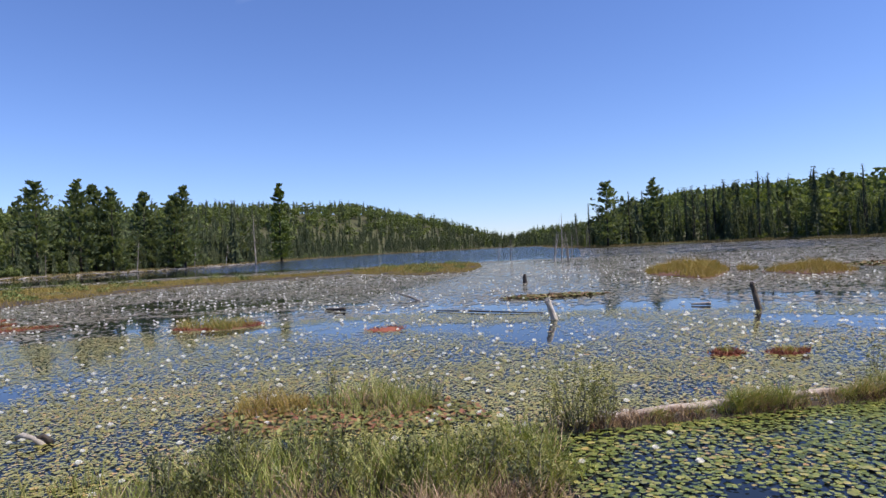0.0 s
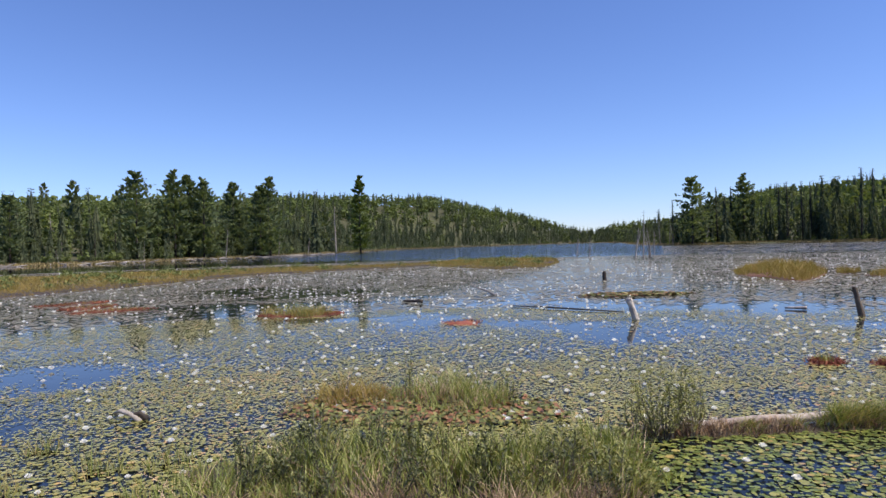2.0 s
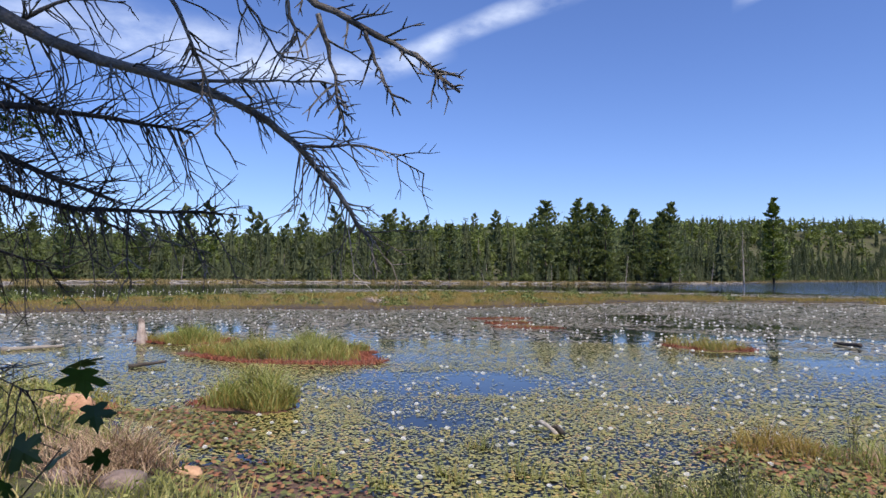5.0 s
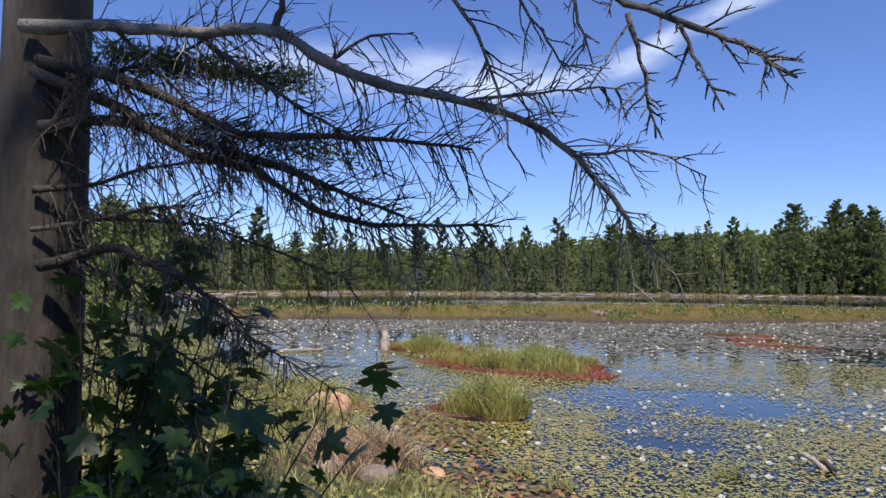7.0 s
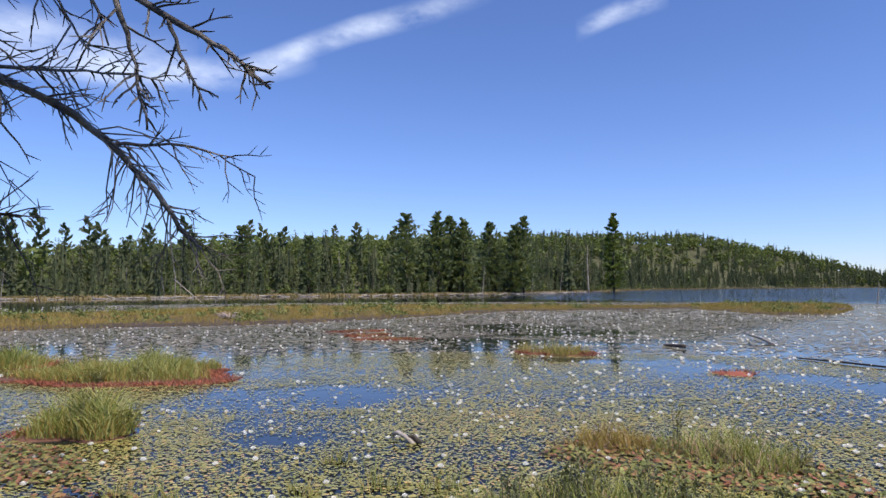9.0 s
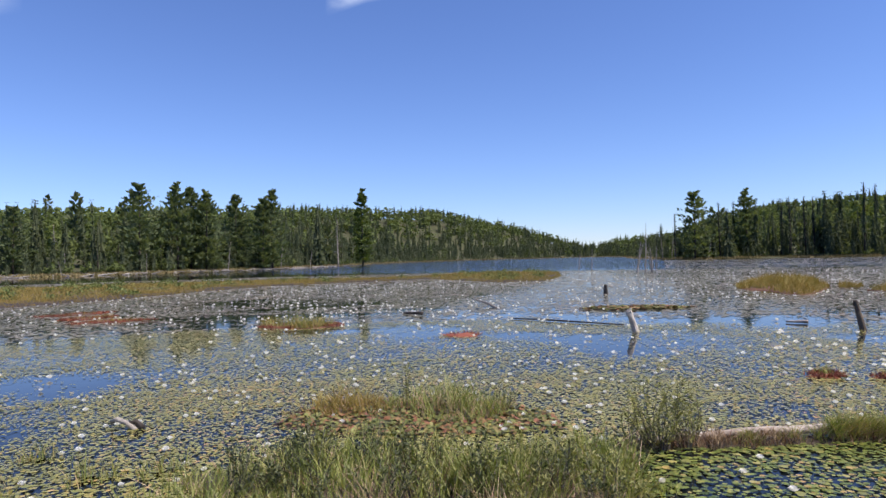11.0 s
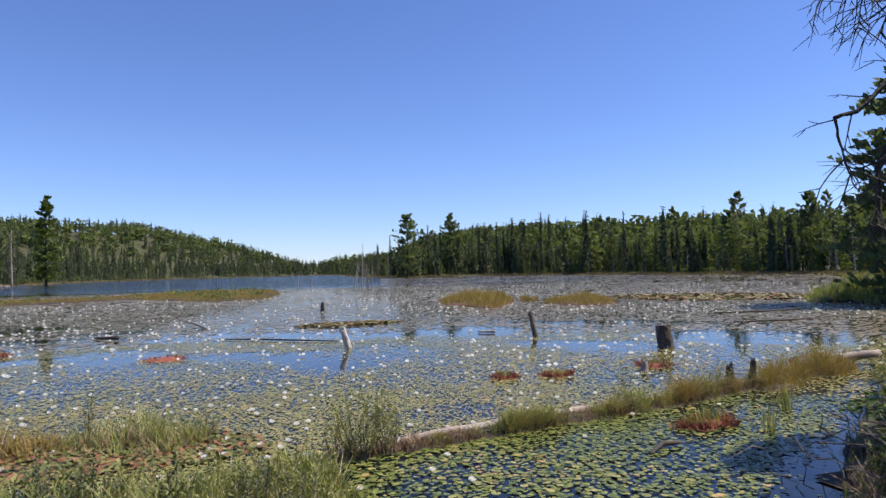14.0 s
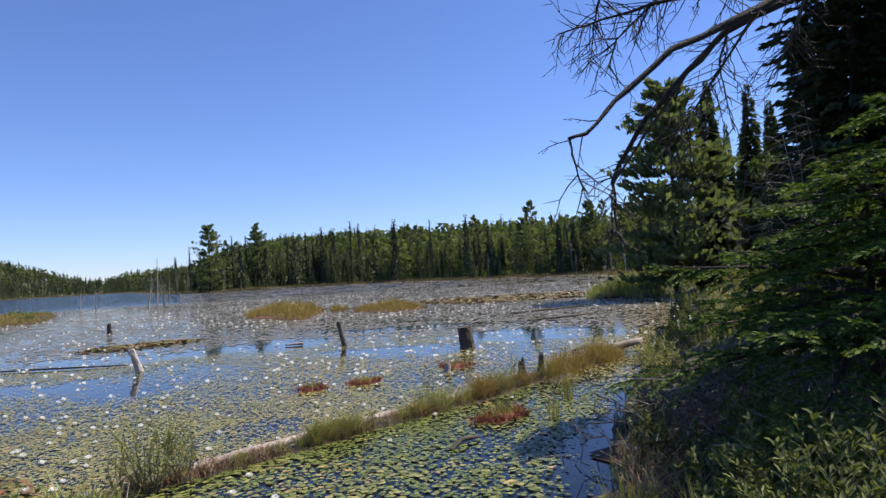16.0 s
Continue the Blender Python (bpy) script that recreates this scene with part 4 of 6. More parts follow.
# ---------------------------------------------------------------- stumps and logs
def stump(name, label, foot, top, r0, r1, mat, torn=0.06):
    foot, top = np.array(foot, float), np.array(top, float)
    t = thing(name, tuple(foot), label, "stump")
    s = Soup()
    u = np.linspace(-0.35, 1, 9)
    tube(s, np.outer(u, top - foot), np.interp(u, [-0.35, 0, 0.15, 1], [r0 * 1.25, r0 * 1.12, r0, r1]), 12, 0, True, 0.06)
    part("trunk", s, mat, t)
    s = Soup()
    for k in range(9):
        a = k * 0.7
        e = np.array([math.cos(a), math.sin(a), 0]) * r1 * 0.7
        tube(s, [top - foot + e * 1.05 - (0, 0, 0.12), top - foot + e + (0, 0, torn * rnd.uniform(0.2, 1.0))], [r1 * 0.3, 0.008], 5, 0, True)
    part("splinters", s, mat, t)
    return t


stump("stump", "bleached white leaning snag standing in the water", (3.08, 18.32, 0), (2.88, 18.23, 0.59), 0.095, 0.075, M["whitewood"], 0.08)
stump("stump", "grey leaning dead post standing in the water", (9.0, 18.44, 0), (8.84, 18.47, 0.76), 0.085, 0.06, M["stumpwood"], 0.05)
stump("stump", "thick dark broken stump standing in the water", (10.79, 14.33, 0), (10.74, 14.37, 0.6), 0.2, 0.19, M["stumpwood"], 0.05)
stump("stump", "small dark stump far out among the pads", (4.5, 36.1, 0), (4.5, 36.1, 0.48), 0.12, 0.1, M["darkwood"], 0.06)


def log(label, path, radii, mat, sides=9):
    t = thing("log", tuple(path[0]), label, "log")
    p = np.array(path, float)
    u = np.linspace(0, 1, len(p))
    w = np.linspace(0, 1, max(8, 4 * len(p)))
    fine = np.stack([np.interp(w, u, p[:, i]) for i in range(3)], -1)
    fine[1:-1] += rnd.normal(0, 0.07 * np.mean(radii), (len(w) - 2, 3))
    s = Soup()
    tube(s, fine - fine[0], np.interp(w, np.linspace(0, 1, len(radii)), radii), sides, 0, True, 0.08)
    part("trunk", s, mat, t, smooth=True)
    return t


log("thin dark log floating between the pads", [(-0.4, 22.4, 0.03), (1.2, 21.2, 0.05), (3.0, 20.0, 0.03)], [0.018, 0.028, 0.02], M["darkwood"])
log("grey log slanting out of the water", [(-2.3, 29.7, 0.25), (-1.6, 28.2, 0.15), (-0.9, 26.7, -0.05)], [0.03, 0.05, 0.06], M["silver"])
log("short bleached driftwood piece among the pads", [(7.8, 20.4, 0.04), (8.3, 20.1, 0.07)], [0.025, 0.05], M["bleached"])
log("dark half-sunk log with a red tuft", [(-4.7, 24.9, 0.03), (-3.8, 24.0, 0.1)], [0.045, 0.07], M["darkwood"])


# ---------------------------------------------------------------- near plants and trees


def twig_spray(soup, path, per_metre, length, thick, down=0.35, depth=2, slot=0):
    """Bare twigs along a limb, forking."""
    path = np.asarray(path, float)
    seg = np.linalg.norm(np.diff(path, axis=0), axis=1)
    along = np.concatenate([[0], np.cumsum(seg)])
    for u in rnd.uniform(0.06, 1.0, max(1, int(per_metre * along[-1]))) * along[-1]:
        p = np.array([np.interp(u, along, path[:, i]) for i in range(3)])
        k = min(int(np.searchsorted(along, u)), len(seg)) - 1
        fwd = unit(path[max(k, 0) + 1] - path[max(k, 0)])
        side = unit(np.cross(fwd, rnd.normal(0, 1, 3)))
        way = unit(0.55 * fwd + side + np.array([0, 0, -down]))
        l = length * rnd.uniform(0.3, 1.25)
        mid = p + way * l * 0.5 + rnd.normal(0, 0.025 * l, 3)
        end = mid + unit(way + rnd.normal(0, 0.16, 3) + np.array([0, 0, -0.1])) * l * 0.5
        bow = rnd.normal(0, 0.02 * l, 3)
        tube(soup, [p, 0.5 * (p + mid) + bow, mid, 0.5 * (mid + end) - bow, end], [thick, thick * 0.9, thick * 0.75, thick * 0.55, thick * 0.3], 3, slot, cap=False)
        if depth > 1 and l > 0.45 * length:
            for q in (mid, 0.5 * (mid + end)):
                w2 = unit(way + 0.9 * unit(np.cross(way, rnd.normal(0, 1, 3))))
                tube(soup, [q, q + w2 * l * rnd.uniform(0.2, 0.45)], [thick * 0.7, thick * 0.3], 3, slot, cap=False)


def limb(parent, path, r0, r1, twigs, length=0.15, thick=0.0021, mat=None):
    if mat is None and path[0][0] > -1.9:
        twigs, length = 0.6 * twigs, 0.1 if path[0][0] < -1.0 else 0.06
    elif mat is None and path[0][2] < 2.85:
        # low limbs rooted at the trunk get the bark with shade painted in
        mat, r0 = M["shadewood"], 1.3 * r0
    p = np.asarray(path, float) - np.array(parent.location)
    u, w = np.linspace(0, 1, len(p)), np.linspace(0, 1, 3 * len(p))
    fine = np.stack([np.interp(w, u, p[:, i]) for i in range(3)], -1)
    fine[1:-1] += rnd.normal(0, 0.35 * r1 + 0.001, (len(w) - 2, 3))
    s = Soup()
    tube(s, fine, (r0 + (r1 - r0) * w) * rnd.uniform(0.85, 1.15, len(w)), 7, 0, True, 0.08)
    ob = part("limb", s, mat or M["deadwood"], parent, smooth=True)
    s = Soup()
    length_all = np.linalg.norm(np.diff(p, axis=0), axis=1).sum()
    twig_spray(s, fine, twigs / max(length_all, 0.05), length, thick)
    if parent.location.x < 0 and path[0][0] < -1.9:
        twig_spray(s, fine, 0.7 * twigs / max(length_all, 0.05), 0.06, thick * 0.8, 0.1, 1)
        twig_spray(s, fine, 0.2 * twigs / max(length_all, 0.05), 0.19, thick, 1.8)
    tagged(part("twig_spray", s, mat or M["deadwood"], ob), kind="stuff")
    return ob


def shrub(x, y, h, spread, stems, leaves, leaf=0.045, mat="gale", label="low leafy shrub with narrow grey-green leaves", z=None, lean=(0, 0)):
    t = thing("shrub", (x, y, (max(ground_at(x, y), 0.02) if z is None else z) - 0.02), label, "shrub", "low shrubs")
    wood, green = Soup(), Soup()
    for _ in range(stems):
        a, o = rnd.uniform(0, 2 * np.pi), rnd.uniform(0, 1) ** 0.6
        tip = np.array([math.cos(a) * spread * o + lean[0], math.sin(a) * spread * o + lean[1], h * rnd.uniform(0.6, 1.05) * (1 - 0.35 * o * o)])
        foot = np.array([math.cos(a) * spread * 0.3 * o, math.sin(a) * spread * 0.3 * o, 0])
        mid = foot + (tip - foot) * 0.5 + rnd.normal(0, 0.05 * h, 3)
        tube(wood, [foot, mid, tip], [0.006, 0.004, 0.0015], 3, 0, False)
        u = rnd.uniform(0.15, 1.02, leaves)[:, None]
        p = np.where(u < 0.5, foot + (mid - foot) * u * 2, mid + (tip - mid) * (u * 2 - 1)) + rnd.normal(0, 0.008 * h, (leaves, 3))
        w = unit(rnd.normal(0, 1, (leaves, 3)) * (1, 1, 0.3)) + 0.9 * unit(tip - foot)
        kites(green, p, w, 1.15 * leaf * rnd.uniform(0.6, 1.25, leaves), leaf * 0.34, 0.05, rnd.uniform(-0.8, 0.8, leaves))
    tagged(part("woody_stem", wood, M["deadwood"], t), kind="stuff")
    tagged(part("foliage", green, M[mat], t), kind="stuff")
    return t


def grass_clump(x, y, a, b, turn, n, h, mat="sedge", width=0.011, lean=0.7, label="dense clump of green sedge at the water's edge", mound=0.08, dry=0.15, name="sedge_clump"):
    t = thing(name, (x, y, max(ground_at(x, y), 0.0)), label, "grass", "sedge clumps")
    c, q = math.cos(radians(turn)), math.sin(radians(turn))
    r, g = np.sqrt(rnd.random(n)), rnd.uniform(0, 2 * np.pi, n)
    r *= 1 + 0.2 * np.sin(3 * g + x) + 0.12 * np.sin(5 * g + y)
    u, w = a * r * np.cos(g), b * r * np.sin(g)
    px, py = u * c - w * q, u * q + w * c
    keep = rnd.random(n) < 0.65 + 0.5 * wave(px + x, py + y, 0.35, 2.0)
    px, py, r = px[keep], py[keep], r[keep]
    hh = h * (1.05 - 0.45 * r * r) * (1 + 0.35 * wave(px + x, py + y, 0.3, 1.0) + 0.2 * wave(px + x, py + y, 0.11, 2.0))
    s = Soup()
    blades(s, np.stack([px, py, mound * (1 - r * r) - 0.02], -1), hh, width, lean, segs=3)
    tagged(part("grass", s, M[mat], t), kind="stuff")
    if dry:
        k = rnd.random(len(px)) < dry
        s = Soup()
        blades(s, np.stack([px, py, mound * (1 - r * r) - 0.02], -1)[k], hh[k] * 0.8, width, lean * 1.8, segs=3)
        tagged(part("dry_grass", s, M["straw"], t, "dry straw-coloured grass"), kind="stuff")
    ang = np.linspace(0, 2 * np.pi, 18, endpoint=False)
    rad = 1 + 0.2 * np.sin(3 * ang + x) + 0.12 * np.sin(5 * ang + y)
    out = np.stack([a * rad * np.cos(ang) * c - b * rad * np.sin(ang) * q, a * rad * np.cos(ang) * q + b * rad * np.sin(ang) * c], -1) * 0.95
    part("peat_mound", mat_mesh(out, mound, 0.1, 0.06), M["peat"], t, smooth=True)
    return t


# the clump in front of the bank and the islet beyond it
for row in [(-1.3, 5.9, 1.9, 0.95, 0, 3400, 0.46), (0.2, 5.8, 0.95, 0.75, 0, 2000, 0.46), (-2.6, 5.2, 0.7, 0.6, 0, 700, 0.4), (0.75, 6.4, 0.35, 0.5, 20, 700, 0.5)]:
    grass_clump(*row, dry=0.3, mat="freshgrass", width=0.011, lean=0.9)
for row in [(0.55, 5.15, 0.5, 0.25, 10, 420, 0.4), (-0.3, 4.9, 0.5, 0.25, 0, 380, 0.38), (-1.2, 4.95, 0.35, 0.2, 0, 240, 0.36), (0.2, 5.6, 0.3, 0.2, 0, 160, 0.42), (-2.4, 4.75, 0.35, 0.2, 0, 200, 0.34)]:
    grass_clump(*row[:5], int(2.4 * row[5]), 0.85 * row[6], mat="straw", lean=1.1, dry=0, width=0.008, label="drooping dry straw at the edge of a sedge clump")
for _ in range(18):
    x, y = rnd.uniform(-2.6, 0.9), rnd.uniform(5.2, 6.5)
    shrub(x, y, rnd.uniform(0.4, 0.68), rnd.uniform(0.14, 0.26), 8, 38, 0.055, z=0.03, mat="gale" if _ % 2 else "darkgale")
grass_clump(-1.1, 9.0, 0.95, 0.6, -15, 1300, 0.46, width=0.01, lean=1.0, mat="freshgrass", dry=0.5)
grass_clump(-2.6, 9.0, 0.75, 0.5, 0, 900, 0.3, mat="marsh", width=0.01, lean=1.1, label="low ochre sedge clump on a peat islet")
for x, y, h, sp, st, lv in [(-1.95, 5.7, 0.75, 0.32, 16, 46), (-2.2, 6.3, 0.6, 0.3, 12, 40), (-1.5, 6.2, 0.66, 0.34, 14, 44), (-0.6, 6.3, 0.55, 0.3, 12, 40), (0.3, 6.4, 0.5, 0.32, 12, 40), (-1.2, 5.3, 0.62, 0.34, 14, 44),
                            (-2.5, 5.6, 0.5, 0.26, 10, 36), (0.0, 5.4, 0.55, 0.3, 12, 40), (-1.75, 9.25, 0.85, 0.14, 5, 34), (-0.3, 9.0, 0.5, 0.22, 8, 36), (1.45, 7.3, 0.98, 0.42, 26, 60), (1.85, 7.45, 0.7, 0.3, 12, 46), (0.75, 5.9, 0.45, 0.26, 10, 36), (-1.0, 5.8, 0.58, 0.3, 14, 44), (-0.4, 5.7, 0.55, 0.3, 14, 44), (0.45, 5.8, 0.5, 0.3, 14, 40), (-1.7, 5.1, 0.6, 0.3, 14, 40), (-0.7, 5.2, 0.52, 0.3, 12, 40), (-2.3, 5.95, 0.55, 0.26, 10, 40), (0.9, 6.3, 0.42, 0.25, 9, 36), (-0.1, 6.1, 0.5, 0.28, 12, 40), (-0.9, 6.7, 0.4, 0.3, 10, 36), (-2.0, 6.8, 0.42, 0.3, 10, 36)]:
    shrub(x, y, h, sp, st, lv, z=0.03, mat="darkgale" if x < -0.9 and y < 6.5 else "gale")
# plants standing in the shallows
for x, y, h in [(-4.9, 5.4, 0.3), (-4.35, 6.0, 0.32), (-5.4, 6.6, 0.25), (-6.0, 4.5, 0.3), (-3.7, 6.2, 0.36), (-3.5, 5.2, 0.3), (-4.2, 5.0, 0.25), (-5.3, 4.7, 0.25), (-6.6, 4.4, 0.25)]:
    grass_clump(x, y, 0.28, 0.2, rnd.uniform(0, 180), 90, h, mound=0.0, label="thin green water plants standing in the shallows", name="water_plants", dry=0)

# brown drowned leaves on the mud and round the islet
def litter(poly, n, label, big=1.0):
    t = thing("leaf_litter", (0, 0, 0), label, "leaves", kind="stuff")
    part("mud", mat_mesh(poly, 0.022, 0.12, 0.15), M["mud"], t, smooth=True)
    x, y, d = scatter_in(poly, n)
    k = len(x)
    a, sc = rnd.uniform(0, 6.28, k), big * rnd.uniform(0.015, 0.04, k)
    P = np.zeros((k, 3, 4))
    P[:, 0, 0], P[:, 0, 1], P[:, 1, 0], P[:, 1, 1] = np.cos(a) * sc, -np.sin(a) * sc, np.sin(a) * sc, np.cos(a) * sc
    P[:, 2, 0], P[:, 2, 1], P[:, 2, 2] = rnd.normal(0, 0.25, k) * sc, rnd.normal(0, 0.25, k) * sc, sc
    P[:, :, 3] = np.stack([x, y, 0.035 + 0.02 * rnd.random(k)], -1)
    s = Soup()
    s.many(*pad_shape(8, True), P)
    tagged(part("leaf_layer", s, M["litter"], t), kind="stuff")


litter(MUD, 3000, "brown and yellow drowned leaves on the muddy shore")
litter([(-3.3, 8.2), (-2.2, 7.7), (-0.4, 7.7), (0.5, 8.1), (0.3, 9.0), (-0.8, 9.6), (-2.8, 9.7)], 3000, "brown and green leaves rotting round the sedge islet", 1.1)
litter([(-11, 4.2), (-9.6, 4.3), (-8.0, 4.0), (-7.4, 4.6), (-8.8, 5.3), (-10.6, 5.0)], 2200, "brown leaves on the wet shore by the boulder")
litter([(25, 33), (31, 30), (37, 32.5), (36, 38), (29, 42), (24, 40)], 9000, "rusty brown dying lily leaves near the far spit", 4.0)
litter([(2.2, 26.0), (3.4, 25.4), (5.6, 25.6), (6.8, 26.4), (5.4, 27.4), (3.2, 27.2)], 3000, "yellow and brown dying lily leaves in a drift", 2.4)
for x, y, h in [(-10.1, 6.2, 0.75), (-9.6, 5.9, 0.7), (-9.2, 6.3, 0.5), (-16.3, 10.2, 0.75), (-14.8, 10.9, 0.7), (-16.0, 9.4, 0.6), (-13.9, 9.9, 0.55), (-15.4, 11.4, 0.75), (-19.8, 10.1, 0.7), (-14.4, 9.2, 0.5)]:
    shrub(x, y, h, 0.3, 12, 40, 0.06, z=0.04, label="leafy shrub growing on a sedge islet")

# the long log with its hummock
log("long bleached fallen log lying in the water, sedge growing along it", [(1.2, 7.5, 0.03), (2.2, 7.68, 0.08), (3.3, 7.9, 0.11), (4.3, 8.1, 0.12), (5.2, 8.28, 0.11), (7.2, 8.78, 0.08), (9.4, 9.5, 0.05)], [0.042, 0.05, 0.052, 0.05, 0.048, 0.045, 0.04], M["bleached"], 14)
t = thing("hummock", (0, 0, 0), "long peat hummock of brown roots and moss along the log", "hummock")
part("peat_mound", mat_mesh([(0.95, 7.25), (2.4, 7.4), (3.8, 7.65), (5.2, 7.95), (7.2, 8.4), (9.2, 9.1), (11.6, 9.6), (11.8, 10.1), (9.2, 9.75), (7.0, 8.9), (5.0, 8.35), (3.6, 8.0), (2.2, 7.75), (1.0, 7.7)], 0.13, 0.07, 0.08), M["peat"], t, smooth=True)
s = Soup()
fx, fy, fd = scatter_in([(0.95, 7.15), (2.4, 7.35), (3.8, 7.6), (5.2, 7.9), (7.2, 8.35), (9.2, 9.05), (9.3, 9.3), (7.1, 8.6), (5.1, 8.1), (3.7, 7.8), (2.3, 7.55), (1.0, 7.5)], 14000)
keep = rnd.random(len(fx)) < 0.55 + 0.6 * wave(fx, fy, 0.3, 2.0)
fx, fy = fx[keep], fy[keep]
blades(s, np.stack([fx, fy, 0 * fx + 0.02 + 0.05 * rnd.random(len(fx))], -1), 0.13 * (1 + 0.4 * wave(fx, fy, 0.25, 4.0)), 0.01, 1.6, segs=2)
tagged(part("moss_fringe", s, M["roots"], t, "rust-brown moss and roots"), kind="stuff")
for x, h, n, a, mat in [(1.25, 0.3, 300, 0.35, "sedge"), (1.7, 0.22, 260, 0.3, "straw"), (2.1, 0.2, 220, 0.25, "straw"), (2.45, 0.17, 160, 0.2, "sedge"), (2.75, 0.15, 180, 0.22, "straw"), (2.95, 0.17, 160, 0.2, "sedge"), (3.45, 0.3, 520, 0.26, "freshgrass"),
                        (3.75, 0.34, 620, 0.28, "sedge"), (4.1, 0.28, 420, 0.22, "freshgrass"), (4.5, 0.2, 240, 0.25, "sedge"), (4.75, 0.24, 260, 0.18, "straw"), (5.0, 0.22, 260, 0.2, "freshgrass"), (5.3, 0.3, 420, 0.3, "sedge"), (5.75, 0.36, 520, 0.28, "freshgrass"),
                        (6.3, 0.3, 360, 0.3, "sedge"), (6.8, 0.38, 520, 0.32, "marsh"), (7.4, 0.36, 460, 0.35, "sedge"), (8.0, 0.34, 420, 0.32, "marsh"), (8.7, 0.4, 500, 0.4, "sedge"), (9.3, 0.44, 560, 0.4, "marsh")]:
    y = np.interp(x, [1.3, 3.7, 6.2, 9.3], [7.34, 7.84, 8.36, 9.25])
    grass_clump(x, y, a, rnd.uniform(0.13, 0.19), 14, int(n * 1.3), h, mat=mat, width=0.008, mound=0.1, dry=0.4 if mat != "straw" else 0, lean=1.2, label="sedge tuft with brown roots hanging along the log")
for x, y, h, n in [(9.9, 9.5, 0.55, 900), (10.7, 9.6, 0.6, 1100), (11.4, 9.9, 0.5, 700), (9.0, 8.9, 0.42, 500)]:
    grass_clump(x, y, 0.6, 0.4, 20, int(0.75 * n), 0.85 * h, mat="marsh", dry=0.3, lean=1.1, width=0.011, label="tall ochre-green sedge clump on the hummock")
for x, y, h in [(1.75, 7.35, 0.5), (1.15, 7.3, 0.6), (3.5, 7.85, 0.34), (4.0, 7.95, 0.3), (5.5, 8.25, 0.4), (6.0, 8.35, 0.42), (6.6, 8.5, 0.45), (7.8, 8.75, 0.5), (9.5, 9.4, 0.6), (9.9, 9.6, 0.6), (10.6, 9.7, 0.62), (6.3, 9.4, 0.62), (7.6, 9.9, 0.7), (8.4, 9.7, 0.55), (10.2, 9.75, 0.7), (11.0, 9.9, 0.65), (5.6, 8.3, 0.4), (7.0, 8.7, 0.45), (4.4, 8.0, 0.32)]:
    shrub(x, y, h, 0.2, 6, 26, z=0.0, label="thin twiggy shrub beside the log")
stump("stump", "small dark broken stump on the hummock", (8.3, 9.2, 0), (8.28, 9.2, 0.36), 0.08, 0.06, M["darkwood"], 0.1)
stump("stump", "small dark broken stump on the hummock", (8.65, 9.1, 0), (8.7, 9.1, 0.42), 0.07, 0.05, M["darkwood"], 0.1)
stump("stump", "short weathered stub rising from the water", (8.0, 11.3, 0), (8.03, 11.3, 0.2), 0.08, 0.06, M["bleached"], 0.05)
islet(6.1, 7.15, 0.5, 0.28, 15, 0.3, 260, 0.9)
for x, y in [(6.5, 6.5), (6.9, 6.9), (7.7, 7.4), (8.0, 7.8)]:
    grass_clump(x, y, 0.1, 0.08, 0, 26, 0.5, width=0.018, lean=0.35, mound=0, dry=0, label="tall upright cattail blades in the pool", name="cattails")

# driftwood and the twig heap on the meadow
t = thing("driftwood", (-5.3, 7.9, 0), "curved bleached driftwood piece resting on the pads", "driftwood")
s = Soup()
tube(s, [(-0.14, 0.02, -0.02), (-0.15, 0.02, 0.1), (-0.05, 0, 0.13), (0.1, -0.03, 0.09), (0.24, -0.05, 0.0)], [0.018, 0.025, 0.035, 0.032, 0.04], 8, 0, True, 0.06)
part("branch", s, M["silver"], t, smooth=True)
s = Soup()
tube(s, [(0.12, -0.02, 0.08), (0.2, 0.02, 0.1), (0.3, 0.0, 0.02)], [0.03, 0.035, 0.05], 8, 0, True, 0.1)
part("root", s, M["darkwood"], t, smooth=True)
t = thing("twig_heap", (-33, 30.2, 0.1), "heap of bleached dead twigs on the sedge meadow", "twigs")
s = Soup()
for _ in range(60):
    a, l = rnd.uniform(0, 6.28), rnd.uniform(0.4, 1.0)
    e = np.array([math.cos(a) * l, math.sin(a) * l, rnd.uniform(0.05, 0.55)])
    tube(s, [(0, 0, 0.05), e * 0.5 + (0, 0, 0.1), e], [0.025, 0.02, 0.008], 4, 0, False)
tagged(part("twig_tangle", s, M["bleached"], t), kind="stuff")
stump("stump", "bleached broken stump beside a sedge islet", (-20.6, 8.9, 0), (-20.7, 8.9, 0.62), 0.16, 0.1, M["bleached"], 0.2)
log("grey log floating in the shallows", [(-21.2, 5.3, 0.04), (-21.0, 6.8, 0.05)], [0.07, 0.05], M["silver"])
log("dark driftwood branch on the pads", [(-15.6, 6.4, 0.04), (-15.4, 7.2, 0.1)], [0.05, 0.03], M["darkwood"])

log("dark sunken branch lying in the pool", [(4.55, 6.25, 0.02), (4.85, 6.42, 0.07), (5.15, 6.5, 0.03)], [0.02, 0.03, 0.02], M["darkwood"])
log("long dark log half sunk near the far bank", [(17.5, 19.4, 0.03), (19.5, 18.9, 0.06), (21.5, 19.3, 0.03)], [0.03, 0.045, 0.03], M["darkwood"])
log("dark log slanting from the far bank", [(20.0, 23.4, 0.03), (22.5, 22.8, 0.07), (24.5, 23.0, 0.1)], [0.03, 0.04, 0.035], M["darkwood"])
log("bleached log end poking out from the bank", [(11.2, 10.5, 0.1), (12.8, 10.0, 0.24)], [0.07, 0.09], M["bleached"])
islet(11.9, 10.9, 0.55, 0.35, 20, 0.2, 160, 0.9)

